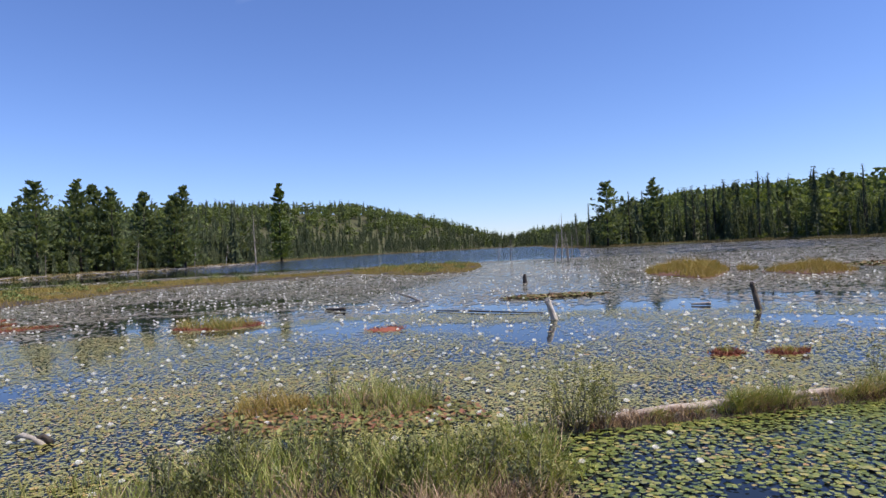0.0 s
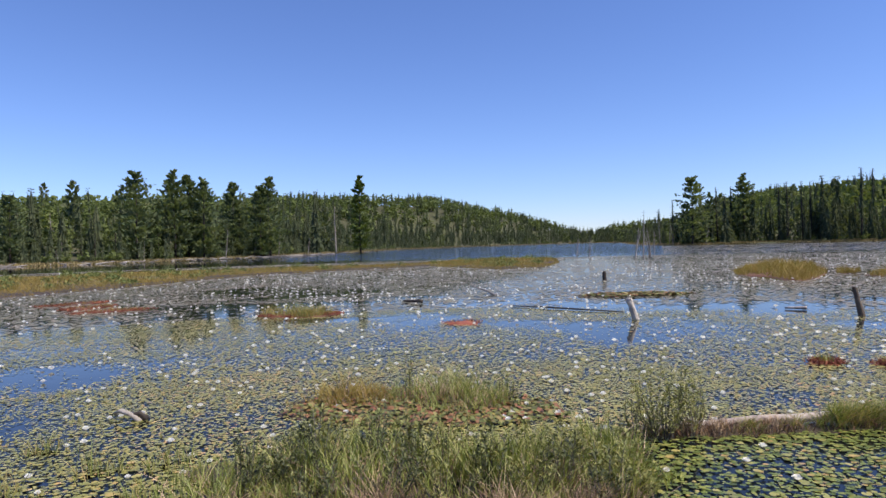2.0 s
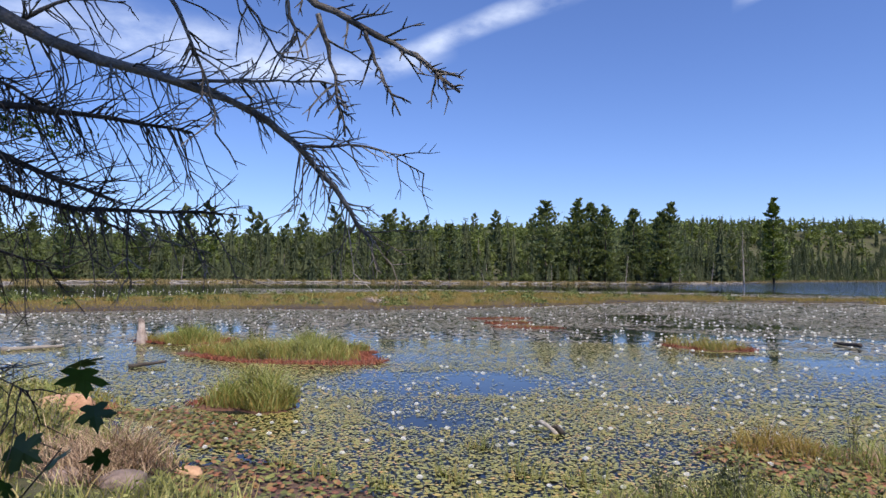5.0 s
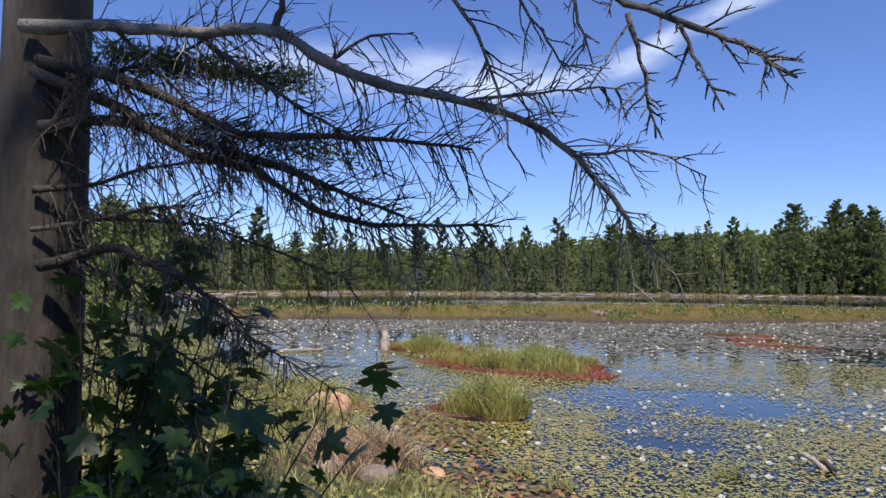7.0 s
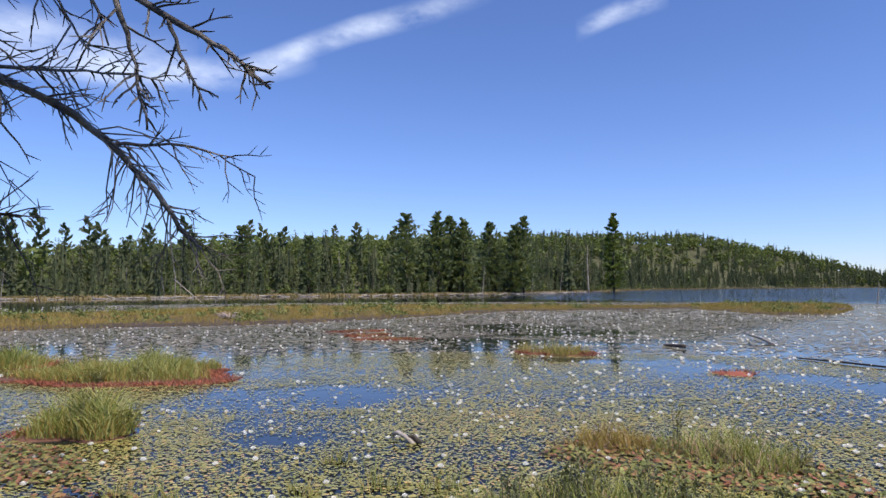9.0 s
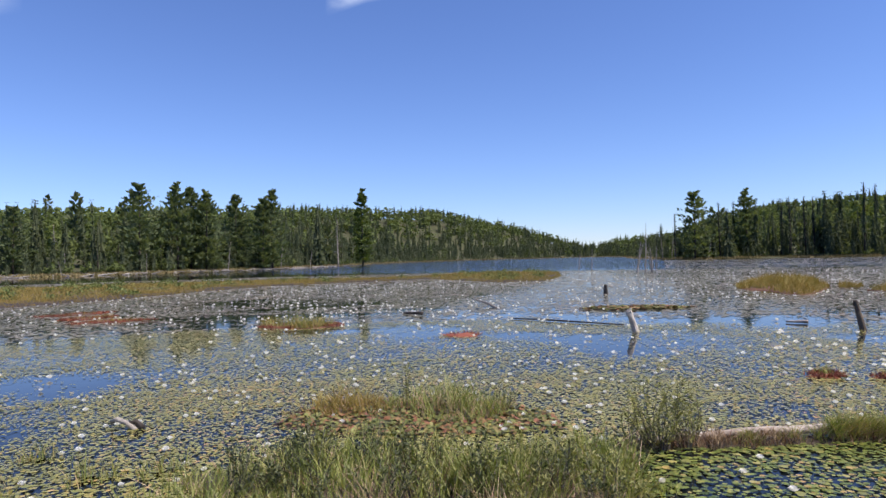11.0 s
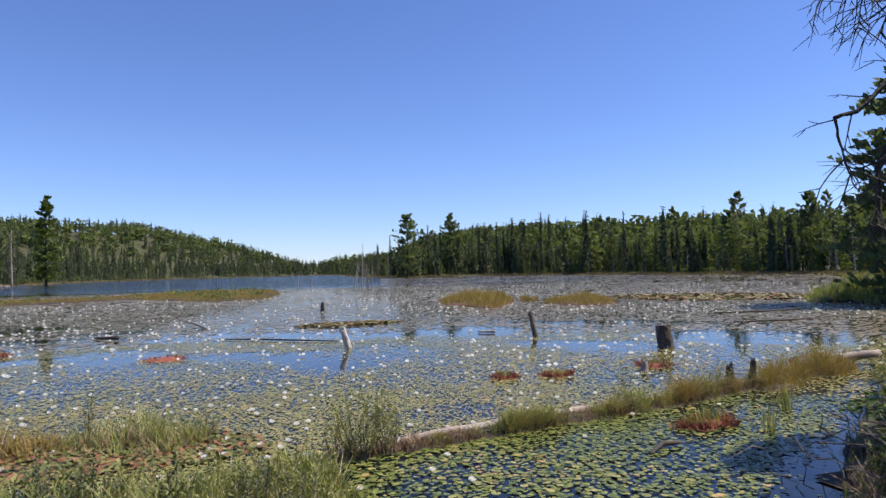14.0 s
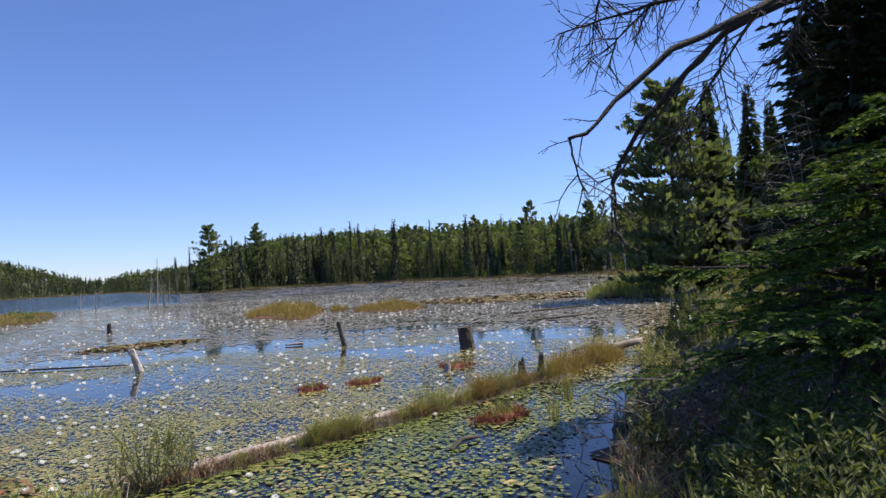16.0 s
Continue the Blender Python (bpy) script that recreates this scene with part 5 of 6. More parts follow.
# dead trees standing in the open water far out
for x, y, h, lean in [(13.8, 75, 5.6, 0.03), (12.7, 74, 3.2, 0.22), (14.7, 76, 3.0, -0.2), (13.3, 77, 3.6, 0.12), (14.2, 73, 3.4, -0.1), (9.4, 90, 3.0, 0.05), (19.6, 98, 3.4, 0.02), (8.2, 96, 2.6, 0.1)]:
    t = thing("dead_tree", (x, y, 0), "bare grey dead tree standing in open water", "tree", "dead trees in the water")
    s = Soup()
    trunk_of(h, 0.09, s, lean * h, 22)
    part("trunk", s, M["silver"], t)

# right bank: pines and spruces along the shore
def near_tree(name, label, x, y, h, r, style, split=30, levels=44, per=9, skirt=0.05, mat="spruce"):
    t = thing(name, (x, y, ground_at(x, y)), label, "tree", turn=rnd.uniform(0, 6.28))
    s = Soup()
    trunk_of(h, 0.011 * h + 0.03, s, 0, 30)
    part("trunk", s, M["bark"], t, smooth=True)
    s = Soup()
    if style == "pine":
        white_pine(h, r, s, 20, 7, 60, 0.06, size=0.5)
    else:
        if math.hypot(x, y) > 20:
            spruce(h, r, 66, 10, s, skirt)
        else:
            spruce(h, r, levels, per, s, skirt, 0, 0, split, 1.5)
    part("crown", s, M[mat], t)
    return t


def at_bearing(heading, r):
    return bearing(heading, r)


near_tree("white_pine_tree", "tall broad white pine on the near shore", *at_bearing(54.6, 40), 13.0, 4.0, "pine", mat="pine")
near_tree("spruce_tree", "tall narrow spruce on the near shore", *at_bearing(57.8, 42), 12.5, 1.7, "spruce")
near_tree("spruce_tree", "tall narrow spruce on the near shore", *at_bearing(60.8, 46), 12.7, 1.6, "spruce")
near_tree("spruce_tree", "narrow spruce behind the bank", *at_bearing(62.3, 48), 11.9, 1.6, "spruce")
near_tree("spruce_tree", "narrow spruce behind the bank", *at_bearing(59.0, 54), 11.8, 1.1, "spruce")
# near spruces seen against the sun, their shade held in the needle colour
near_tree("spruce_tree", "large dark spruce close on the bank", *at_bearing(75.5, 14.5), 12.5, 2.3, "spruce", 26, 56, 11, 0.03, "blackspruce")
near_tree("spruce_tree", "large dark spruce close on the bank", *at_bearing(66, 17.5), 7.6, 1.75, "spruce", 24, 48, 10, 0.03, "blackspruce")
near_tree("spruce_tree", "large dark spruce close on the bank", *at_bearing(69.3, 12), 8.6, 2.3, "spruce", 26, 56, 11, 0.05, "blackspruce")
near_tree("spruce_tree", "dark spruce close on the bank", *at_bearing(70, 20), 11.5, 2.0, "spruce", 22, 50, 9, 0.05, "blackspruce")
# added out of view: closes the right side and throws shade
near_tree("spruce_tree", "large dark spruce on the bank", *at_bearing(101, 10), 15, 2.4, "spruce", 14, 50, 10, 0.03)


def balsam_fir(x, y, h, r, label, low=0.12, boughs=34):
    """A young fir of long level boughs, each a flat fan of needled branchlets."""
    t = thing("balsam_fir", (x, y, ground_at(x, y)), label, "tree")
    s = Soup()
    trunk_of(h, 0.06, s, 0, 8)
    part("trunk", s, M["bark"], t, smooth=True)
    for k in range(boughs):
        u = (k + rnd.uniform(0, 1)) / boughs
        z, a = h * (low + (0.97 - low) * u), 2.4 * k + rnd.normal(0, 0.3)
        length = r * (1 - u) ** 0.7 * rnd.uniform(0.75, 1.15) + 0.12
        out = np.array([math.cos(a), math.sin(a), 0.0])
        side = np.array([-out[1], out[0], 0.0])
        w = np.linspace(0, 1, 6)
        axis = np.array([0, 0, z]) + np.outer(w * length, out) + np.outer(length * (rnd.normal(0.12, 0.1) * w - 0.36 * w ** 2 + 0.14 * w ** 4), (0, 0, 1.0))
        wood, green = Soup(), Soup()
        tube(wood, axis, 0.016 * length * (1.1 - w) + 0.002, 4, 0, False)
        b, d, z0 = [], [], []
        n = int(7 + 8 * length)
        for q in range(n):
            v = 0.2 + 0.8 * (q + rnd.random()) / n
            p = np.array([np.interp(v, w, axis[:, c]) for c in range(3)])
            way = unit(out * 0.85 + side * (1 if q % 2 else -1) * rnd.uniform(0.6, 1.1) + np.array([0, 0, rnd.normal(-0.12, 0.22)]))
            l = 0.42 * length * (1.05 - v) + 0.1
            for e in np.linspace(0.05, 1, max(3, int(l / 0.035))):
                for sgn in (-1, 1, 0):
                    b.append(p + way * l * e - np.array([0, 0, 0.12 * l * e * e]))
                    d.append(way + sgn * 0.8 * np.cross(way, (0, 0, 1.0)) + rnd.normal(0, 0.2, 3))
        b, d = np.array(b), np.array(d)
        kites(green, b, d, rnd.uniform(0.05, 0.1, len(b)), 0.026, 0.05, rnd.uniform(-1.2, 1.2, len(b)))
        bough = part("bough", wood, M["bark"], t)
        tagged(part("needles", green, M["fir"], bough), kind="stuff")
    return t


balsam_fir(*at_bearing(69.5, 7.6), 2.7, 2.35, "balsam fir with long boughs reaching out over the bank", 0.3, 40)
balsam_fir(*at_bearing(73, 7.0), 3.3, 2.0, "balsam fir with drooping boughs over the bank", 0.3, 40)
balsam_fir(*at_bearing(71, 10.5), 3.2, 1.8, "young balsam fir standing behind the bank shrubs", 0.2, 34)
t = thing("dead_branch", (*at_bearing(67, 9.6), 0.5), "grey dead spruce branches leaning among the firs", "branch")
for k in range(12):
    s = Soup()
    p = np.array([rnd.normal(0, 0.5), rnd.normal(0, 0.5), -0.4])
    e = p + np.array([rnd.normal(-0.5, 0.5), rnd.normal(0.3, 0.4), rnd.uniform(2.0, 4.2)])
    way = np.array([p, 0.7 * p + 0.3 * e + rnd.normal(0, 0.15, 3), 0.35 * p + 0.65 * e + rnd.normal(0, 0.2, 3), e])
    tube(s, way, [0.013, 0.01, 0.007, 0.003], 4, 0, False)
    bough = part("bough", s, M["deadwood"], t)
    s = Soup()
    twig_spray(s, way, 11, 0.6, 0.004, 0.7)
    tagged(part("twig_spray", s, M["deadwood"], bough), kind="stuff")
for row in [(62, 4.9, 0.7), (66, 5.0, 0.95), (69, 4.4, 0.9), (62, 6.6, 0.8), (64, 6.1, 0.9), (72, 4.9, 1.1), (61, 4.1, 0.55), (67, 3.9, 0.7), (57, 14, 1.2), (55.5, 18, 1.2), (58, 20, 1.5), (61, 5.6, 0.6), (64, 5.2, 0.9), (67, 5.6, 1.1), (63, 5.5, 0.8), (65.5, 4.5, 0.9), (60.5, 4.6, 0.55), (70, 5.4, 1.1), (68, 4.8, 1.0), (66.5, 4.2, 0.8)]:
    x, y = at_bearing(row[0], row[1])
    shrub(x, y, row[2] * 0.85, 0.42 + 0.02 * row[1], 20, 44, 0.075, mat="willow", label="leafy green shrub crowding the bank")
t = thing("brushwood", (*at_bearing(52.5, 9.3), 0.0), "tangle of dead grey sticks at the water's edge", "sticks")
s = Soup()
for k in range(620):
    q = rnd.uniform(-3.2, 1.6)
    p = np.array([0.78, 0.62, 0]) * q + rnd.normal(0, 1, 3) * (0.42, 0.36, 0.14) + (0.85, -0.7, 0.2)
    a, l = rnd.uniform(0, 6.28), rnd.uniform(0.12, 0.42)
    e = np.array([math.cos(a), math.sin(a), rnd.uniform(-0.5, 0.6)]) * l
    own = Soup() if k % 8 == 0 else s
    tube(own, [p, p + e * 0.5 + rnd.normal(0, 0.06, 3), p + e], [0.008, 0.006, 0.002], 4, 0, False)
    if own is not s:
        part("stick", own, M["deadwood"], t)
tagged(part("stick_tangle", s, M["deadwood"], t), kind="stuff")
t = thing("brushwood", (*at_bearing(57.5, 7.8), 0.3), "heap of dead brown twigs under the fir boughs", "sticks")
s = Soup()
for k in range(520):
    p = rnd.normal(0, 1, 3) * (0.8, 0.7, 0.18) + (0.3, -0.3, 0.15)
    a, l = rnd.uniform(0, 6.28), rnd.uniform(0.15, 0.55)
    e = np.array([math.cos(a), math.sin(a), rnd.uniform(-0.4, 0.8)]) * l
    own = Soup() if k % 8 == 0 else s
    tube(own, [p, p + e * 0.5 + rnd.normal(0, 0.07, 3), p + e], [0.009, 0.006, 0.002], 4, 0, False)
    if own is not s:
        part("stick", own, M["deadwood"], t)
tagged(part("stick_tangle", s, M["deadwood"], t), kind="stuff")
for k in range(18):
    x, y = at_bearing(rnd.uniform(53, 64), rnd.uniform(6.2, 10.5))
    shrub(x, y, rnd.uniform(0.35, 0.65), rnd.uniform(0.25, 0.45), 12, 34, 0.06, mat="willow" if k % 2 else "darkgale", label="low leafy shrub on the shaded bank")
for head, r in [(52.8, 11.5), (53.6, 12.6), (53.2, 13.8), (54.2, 11.0)]:
    shrub(*at_bearing(head, r), 0.75, 0.5, 18, 36, 0.07, label="leafy shrub at the water's edge under the pine")
for k in range(8):
    x, y = at_bearing(rnd.uniform(53, 63), rnd.uniform(5.5, 9.5))
    grass_clump(x, y, 0.5, 0.35, rnd.uniform(0, 180), 260, 0.32, mat="straw", lean=1.4, dry=0, mound=0.02, label="dry brown grass on the shaded bank")
litter([(5.6, 3.6), (6.8, 4.4), (8.6, 5.6), (9.6, 6.9), (9.0, 7.2), (7.6, 6.2), (6.2, 4.9), (5.2, 4.0)], 2600, "dark wet leaves and mud under the bank")
grass_clump(*at_bearing(50.5, 44), 6.0, 2.4, 40, 3600, 1.0, width=0.05, mound=0.3, dry=0, mat="freshgrass", label="bright green sedge on a low spit")
for row in [(57, 4.6, 0.5, 0.3, 400, 0.4), (52, 5.4, 0.4, 0.3, 200, 0.35), (63, 4.4, 0.6, 0.4, 420, 0.4)]:
    grass_clump(*at_bearing(row[0], row[1]), row[2], row[3], 0, row[4], row[5], label="green grass on the shaded bank")

for k in range(34):
    u = rnd.uniform(0, 1)
    x, y = np.interp(u, [0, 0.3, 0.55, 1], [22, 36, 50, 90]), np.interp(u, [0, 0.3, 0.55, 1], [14, 25, 40, 72])
    d = rnd.uniform(3.5, 12)
    tree(str(rnd.choice(["spruce", "thin", "leaf", "spruce"])), x + 0.7 * d, y - 0.7 * d, rnd.uniform(2.0, 5.0) + 0.55 * d)
for k in range(40):
    u = rnd.uniform(0, 1)
    x, y = np.interp(u, [0, 0.3, 0.55, 1], [14, 26, 38, 62]), np.interp(u, [0, 0.3, 0.55, 1], [9, 16, 27, 50])
    d = rnd.uniform(0.6, 4)
    shrub(x + 0.7 * d, y - 0.7 * d, rnd.uniform(0.7, 1.5), rnd.uniform(0.7, 1.2), 16, 30, 0.16, label="leafy shrub on the far bank")

# dead limbs reaching in over the right bank, from a spruce beside the path
spruce_right = thing("dead_limbed_spruce", (4.2, -1.1, ground_at(4.2, -1.1)), "spruce with long bare dead limbs over the water", "tree")
s = Soup()
trunk_of(15, 0.18, s, 0, 0)
part("trunk", s, M["bark"], spruce_right, smooth=True)
# crown added out of view, placed to shade the path and left bank
s = Soup()
spruce(15, 2.4, 44, 9, s, 0.34, 0, 0, 6, 1.3)
part("crown", s, M["spruce"], spruce_right, "living dark green crown above the dead limbs")
# backlit shade on these limbs comes from the darkened bark colour
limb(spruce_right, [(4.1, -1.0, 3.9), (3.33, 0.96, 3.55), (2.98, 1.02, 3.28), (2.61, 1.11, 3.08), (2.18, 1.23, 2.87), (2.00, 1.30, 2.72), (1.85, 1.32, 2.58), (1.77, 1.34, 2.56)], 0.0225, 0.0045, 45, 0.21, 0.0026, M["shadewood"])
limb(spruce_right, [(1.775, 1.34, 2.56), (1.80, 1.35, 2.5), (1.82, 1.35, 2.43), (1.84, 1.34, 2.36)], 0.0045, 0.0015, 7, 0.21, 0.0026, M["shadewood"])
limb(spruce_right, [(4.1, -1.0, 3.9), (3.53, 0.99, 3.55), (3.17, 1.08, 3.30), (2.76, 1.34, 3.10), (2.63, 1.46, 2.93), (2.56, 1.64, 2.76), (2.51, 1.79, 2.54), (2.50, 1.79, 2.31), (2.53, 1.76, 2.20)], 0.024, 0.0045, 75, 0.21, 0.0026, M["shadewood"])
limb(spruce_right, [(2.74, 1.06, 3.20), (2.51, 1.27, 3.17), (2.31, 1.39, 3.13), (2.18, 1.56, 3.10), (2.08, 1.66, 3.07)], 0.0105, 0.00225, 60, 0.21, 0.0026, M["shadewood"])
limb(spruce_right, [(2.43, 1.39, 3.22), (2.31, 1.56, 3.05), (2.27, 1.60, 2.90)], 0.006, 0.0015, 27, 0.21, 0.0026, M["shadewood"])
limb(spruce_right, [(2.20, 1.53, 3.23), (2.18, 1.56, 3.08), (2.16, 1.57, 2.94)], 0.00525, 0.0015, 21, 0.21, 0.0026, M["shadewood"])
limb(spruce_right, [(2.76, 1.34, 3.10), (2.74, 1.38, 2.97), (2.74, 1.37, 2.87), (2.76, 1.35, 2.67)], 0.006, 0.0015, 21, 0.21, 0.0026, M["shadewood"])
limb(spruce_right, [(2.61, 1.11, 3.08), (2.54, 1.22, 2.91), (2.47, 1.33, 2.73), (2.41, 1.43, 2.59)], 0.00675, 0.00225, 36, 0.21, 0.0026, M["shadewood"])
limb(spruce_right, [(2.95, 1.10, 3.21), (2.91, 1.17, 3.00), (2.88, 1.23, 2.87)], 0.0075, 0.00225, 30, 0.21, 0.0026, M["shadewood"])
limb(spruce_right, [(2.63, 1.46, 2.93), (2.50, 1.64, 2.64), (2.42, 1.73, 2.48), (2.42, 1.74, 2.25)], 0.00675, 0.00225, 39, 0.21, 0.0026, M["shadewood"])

# left bank: the dead spruce with its bare limbs
dead_spruce = thing("dead_spruce", (-2.38, -0.24, ground_at(-2.38, -0.24)), "old spruce with bare lichen-grey dead limbs over the water", "tree")
s = Soup()
tube(s, [(0, 0, -0.3), (0.01, 0, 0.6), (0, 0.01, 2.0), (0.02, 0, 4.0), (0, 0, 6.8)], [0.16, 0.115, 0.105, 0.09, 0.03], 14, 0, True, 0.05)
part("trunk", s, M["bark"], dead_spruce, smooth=True)
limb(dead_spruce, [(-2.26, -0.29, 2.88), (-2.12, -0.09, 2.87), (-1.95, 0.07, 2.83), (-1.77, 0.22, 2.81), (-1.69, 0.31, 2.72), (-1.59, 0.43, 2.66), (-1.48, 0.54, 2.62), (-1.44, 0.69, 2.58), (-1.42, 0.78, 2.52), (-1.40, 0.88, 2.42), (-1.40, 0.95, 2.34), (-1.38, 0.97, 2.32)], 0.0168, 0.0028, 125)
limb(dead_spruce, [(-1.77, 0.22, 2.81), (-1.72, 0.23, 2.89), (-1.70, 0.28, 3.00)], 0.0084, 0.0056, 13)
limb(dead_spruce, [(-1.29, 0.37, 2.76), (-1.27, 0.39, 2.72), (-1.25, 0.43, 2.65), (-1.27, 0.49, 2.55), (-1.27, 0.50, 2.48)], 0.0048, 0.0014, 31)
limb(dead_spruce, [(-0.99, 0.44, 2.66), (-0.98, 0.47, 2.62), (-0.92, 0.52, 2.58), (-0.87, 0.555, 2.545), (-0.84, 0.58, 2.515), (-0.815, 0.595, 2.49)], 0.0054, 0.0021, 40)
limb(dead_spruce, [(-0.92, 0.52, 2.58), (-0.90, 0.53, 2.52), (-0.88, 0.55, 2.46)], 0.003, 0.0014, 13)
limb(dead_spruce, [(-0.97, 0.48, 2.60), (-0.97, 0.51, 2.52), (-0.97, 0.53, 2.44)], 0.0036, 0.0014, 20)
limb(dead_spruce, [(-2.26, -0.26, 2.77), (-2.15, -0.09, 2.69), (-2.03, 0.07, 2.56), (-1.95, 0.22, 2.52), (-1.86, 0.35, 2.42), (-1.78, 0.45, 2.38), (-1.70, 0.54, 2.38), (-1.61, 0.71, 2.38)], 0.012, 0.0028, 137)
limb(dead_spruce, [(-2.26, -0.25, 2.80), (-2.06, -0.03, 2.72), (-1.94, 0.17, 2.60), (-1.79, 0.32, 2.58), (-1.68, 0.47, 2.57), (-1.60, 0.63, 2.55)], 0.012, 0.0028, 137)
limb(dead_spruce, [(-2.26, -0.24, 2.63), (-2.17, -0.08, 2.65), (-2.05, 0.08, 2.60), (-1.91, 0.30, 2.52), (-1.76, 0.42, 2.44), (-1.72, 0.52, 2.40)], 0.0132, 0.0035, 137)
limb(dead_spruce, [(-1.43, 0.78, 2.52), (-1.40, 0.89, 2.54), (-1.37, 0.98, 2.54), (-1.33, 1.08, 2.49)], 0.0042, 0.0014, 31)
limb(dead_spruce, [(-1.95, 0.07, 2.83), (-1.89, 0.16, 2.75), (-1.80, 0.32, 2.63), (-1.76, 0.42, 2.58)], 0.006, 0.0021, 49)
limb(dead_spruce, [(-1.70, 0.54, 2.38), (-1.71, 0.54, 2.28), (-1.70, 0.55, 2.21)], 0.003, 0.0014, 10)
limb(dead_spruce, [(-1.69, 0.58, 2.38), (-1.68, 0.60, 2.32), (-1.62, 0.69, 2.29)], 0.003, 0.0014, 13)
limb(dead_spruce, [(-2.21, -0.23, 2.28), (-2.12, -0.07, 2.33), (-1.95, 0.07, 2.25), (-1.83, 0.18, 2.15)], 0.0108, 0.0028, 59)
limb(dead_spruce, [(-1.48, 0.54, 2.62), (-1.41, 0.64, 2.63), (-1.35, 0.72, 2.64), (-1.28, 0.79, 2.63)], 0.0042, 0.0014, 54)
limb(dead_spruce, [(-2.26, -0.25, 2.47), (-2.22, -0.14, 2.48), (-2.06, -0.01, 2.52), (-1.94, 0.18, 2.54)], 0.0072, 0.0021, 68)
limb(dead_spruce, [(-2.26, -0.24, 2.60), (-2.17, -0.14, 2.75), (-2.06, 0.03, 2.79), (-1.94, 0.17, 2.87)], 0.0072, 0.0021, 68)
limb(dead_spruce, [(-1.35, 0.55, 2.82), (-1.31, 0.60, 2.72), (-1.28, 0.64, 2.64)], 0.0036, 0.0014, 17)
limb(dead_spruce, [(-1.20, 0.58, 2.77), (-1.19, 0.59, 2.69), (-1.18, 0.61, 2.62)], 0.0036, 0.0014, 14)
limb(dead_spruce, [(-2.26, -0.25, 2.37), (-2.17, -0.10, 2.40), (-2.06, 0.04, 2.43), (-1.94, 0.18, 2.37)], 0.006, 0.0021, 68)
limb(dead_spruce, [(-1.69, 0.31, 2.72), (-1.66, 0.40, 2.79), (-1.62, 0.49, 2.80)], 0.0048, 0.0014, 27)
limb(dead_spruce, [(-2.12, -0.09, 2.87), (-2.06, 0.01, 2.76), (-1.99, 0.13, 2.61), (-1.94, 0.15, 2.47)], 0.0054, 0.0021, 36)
# overhead crown added out of view, sized to shade trunk and inner limbs
s = Soup()
spruce(7.2, 2.9, 30, 10, s, 0.56, 0.0, 0, 20, 1.4)
part("crown", s, M["spruce"], dead_spruce, "living green crown above the dead limbs")
for a, b, n, wide, label in [((-2.2, -0.1, 2.82), (-1.98, 0.34, 2.76), 2600, 0.045, "last living bright green needles"), ((-2.2, 0.03, 2.66), (-1.95, 0.45, 2.57), 1100, 0.05, "dark green living needles")]:
    s = Soup()
    u = rnd.random(n)[:, None]
    p = np.array(a) * (1 - u) + np.array(b) * u + rnd.normal(0, 1, (n, 3)) * (wide, wide, 0.014) - np.array(dead_spruce.location)
    kites(s, p, rnd.normal(0, 0.8, (n, 3)) + (0.5, 0.5, 0.2), 0.024, 0.005, 0.1, rnd.uniform(-1, 1, n))
    # yellower needles stand in for sun falling on the upper sprig
    tagged(part("green_sprig", s, M["yellowpine" if n > 2000 else "fir"], dead_spruce, label), kind="stuff")

# maple saplings under the spruce
LOBES = [(0, 0), (0.28, -0.12), (0.58, -0.02), (0.5, 0.1), (0.3, 0.2), (0.62, 0.3), (0.86, 0.52), (0.66, 0.55), (0.56, 0.66), (0.22, 0.52), (0.3, 0.8), (0.14, 0.84), (0.0, 1.18)]


def maple_leaf_mesh():
    s = Soup()
    edge = LOBES + [(-x, y) for x, y in LOBES[-2:0:-1]]
    v = [(0, 0.45, 0.03)] + [(x, y, -0.12 * abs(x) - 0.06 * (y - 0.4) ** 2) for x, y in edge]
    n = len(edge)
    s.add(np.array(v, float), np.array([[0, 1 + k, 1 + (k + 1) % n] for k in range(n)]))
    tube(s, [(0, 0, 0), (0, -0.35, 0.08), (0, -0.7, 0.2)], [0.015, 0.012, 0.01], 3)
    return s.mesh("leaf", M["maple"])


leaf_mesh = maple_leaf_mesh()


def maple(foot, tips, leaves, size, label):
    t = thing("maple_sapling", (foot[0], foot[1], ground_at(foot[0], foot[1])), label, "sapling", "maple saplings")
    o = np.array(t.location)
    for tip in tips:
        p0, p2 = np.array([0, 0, 0.0]), np.array(tip, float) - o
        p1 = 0.5 * (p0 + p2) + np.array([0, 0, 0.25])
        s = Soup()
        tube(s, [p0, 0.5 * (p0 + p1) + rnd.normal(0, 0.04, 3), p1, 0.5 * (p1 + p2) + (0, 0, 0.04), p2], [0.007, 0.006, 0.005, 0.003, 0.0015], 5, 0, False)
        # stems share the limb bark whose colour carries shade
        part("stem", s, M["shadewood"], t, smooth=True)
        for _ in range(leaves):
            u = rnd.uniform(0.62, 1.03)
            p = p1 + (p2 - p1) * (u * 2 - 1) if u > 0.5 else p0
            ob = part("leaf", leaf_mesh, M["maple"], t)
            k = size * rnd.uniform(0.6, 1.2)
            ob.location = p + np.clip(rnd.normal(0, 0.06, 3), -0.1, 0.1)
            ob.rotation_euler = (rnd.normal(-0.7, 0.5), rnd.normal(0, 0.5), rnd.uniform(0, 6.28))
            ob.scale = (k, k, k)
    return t


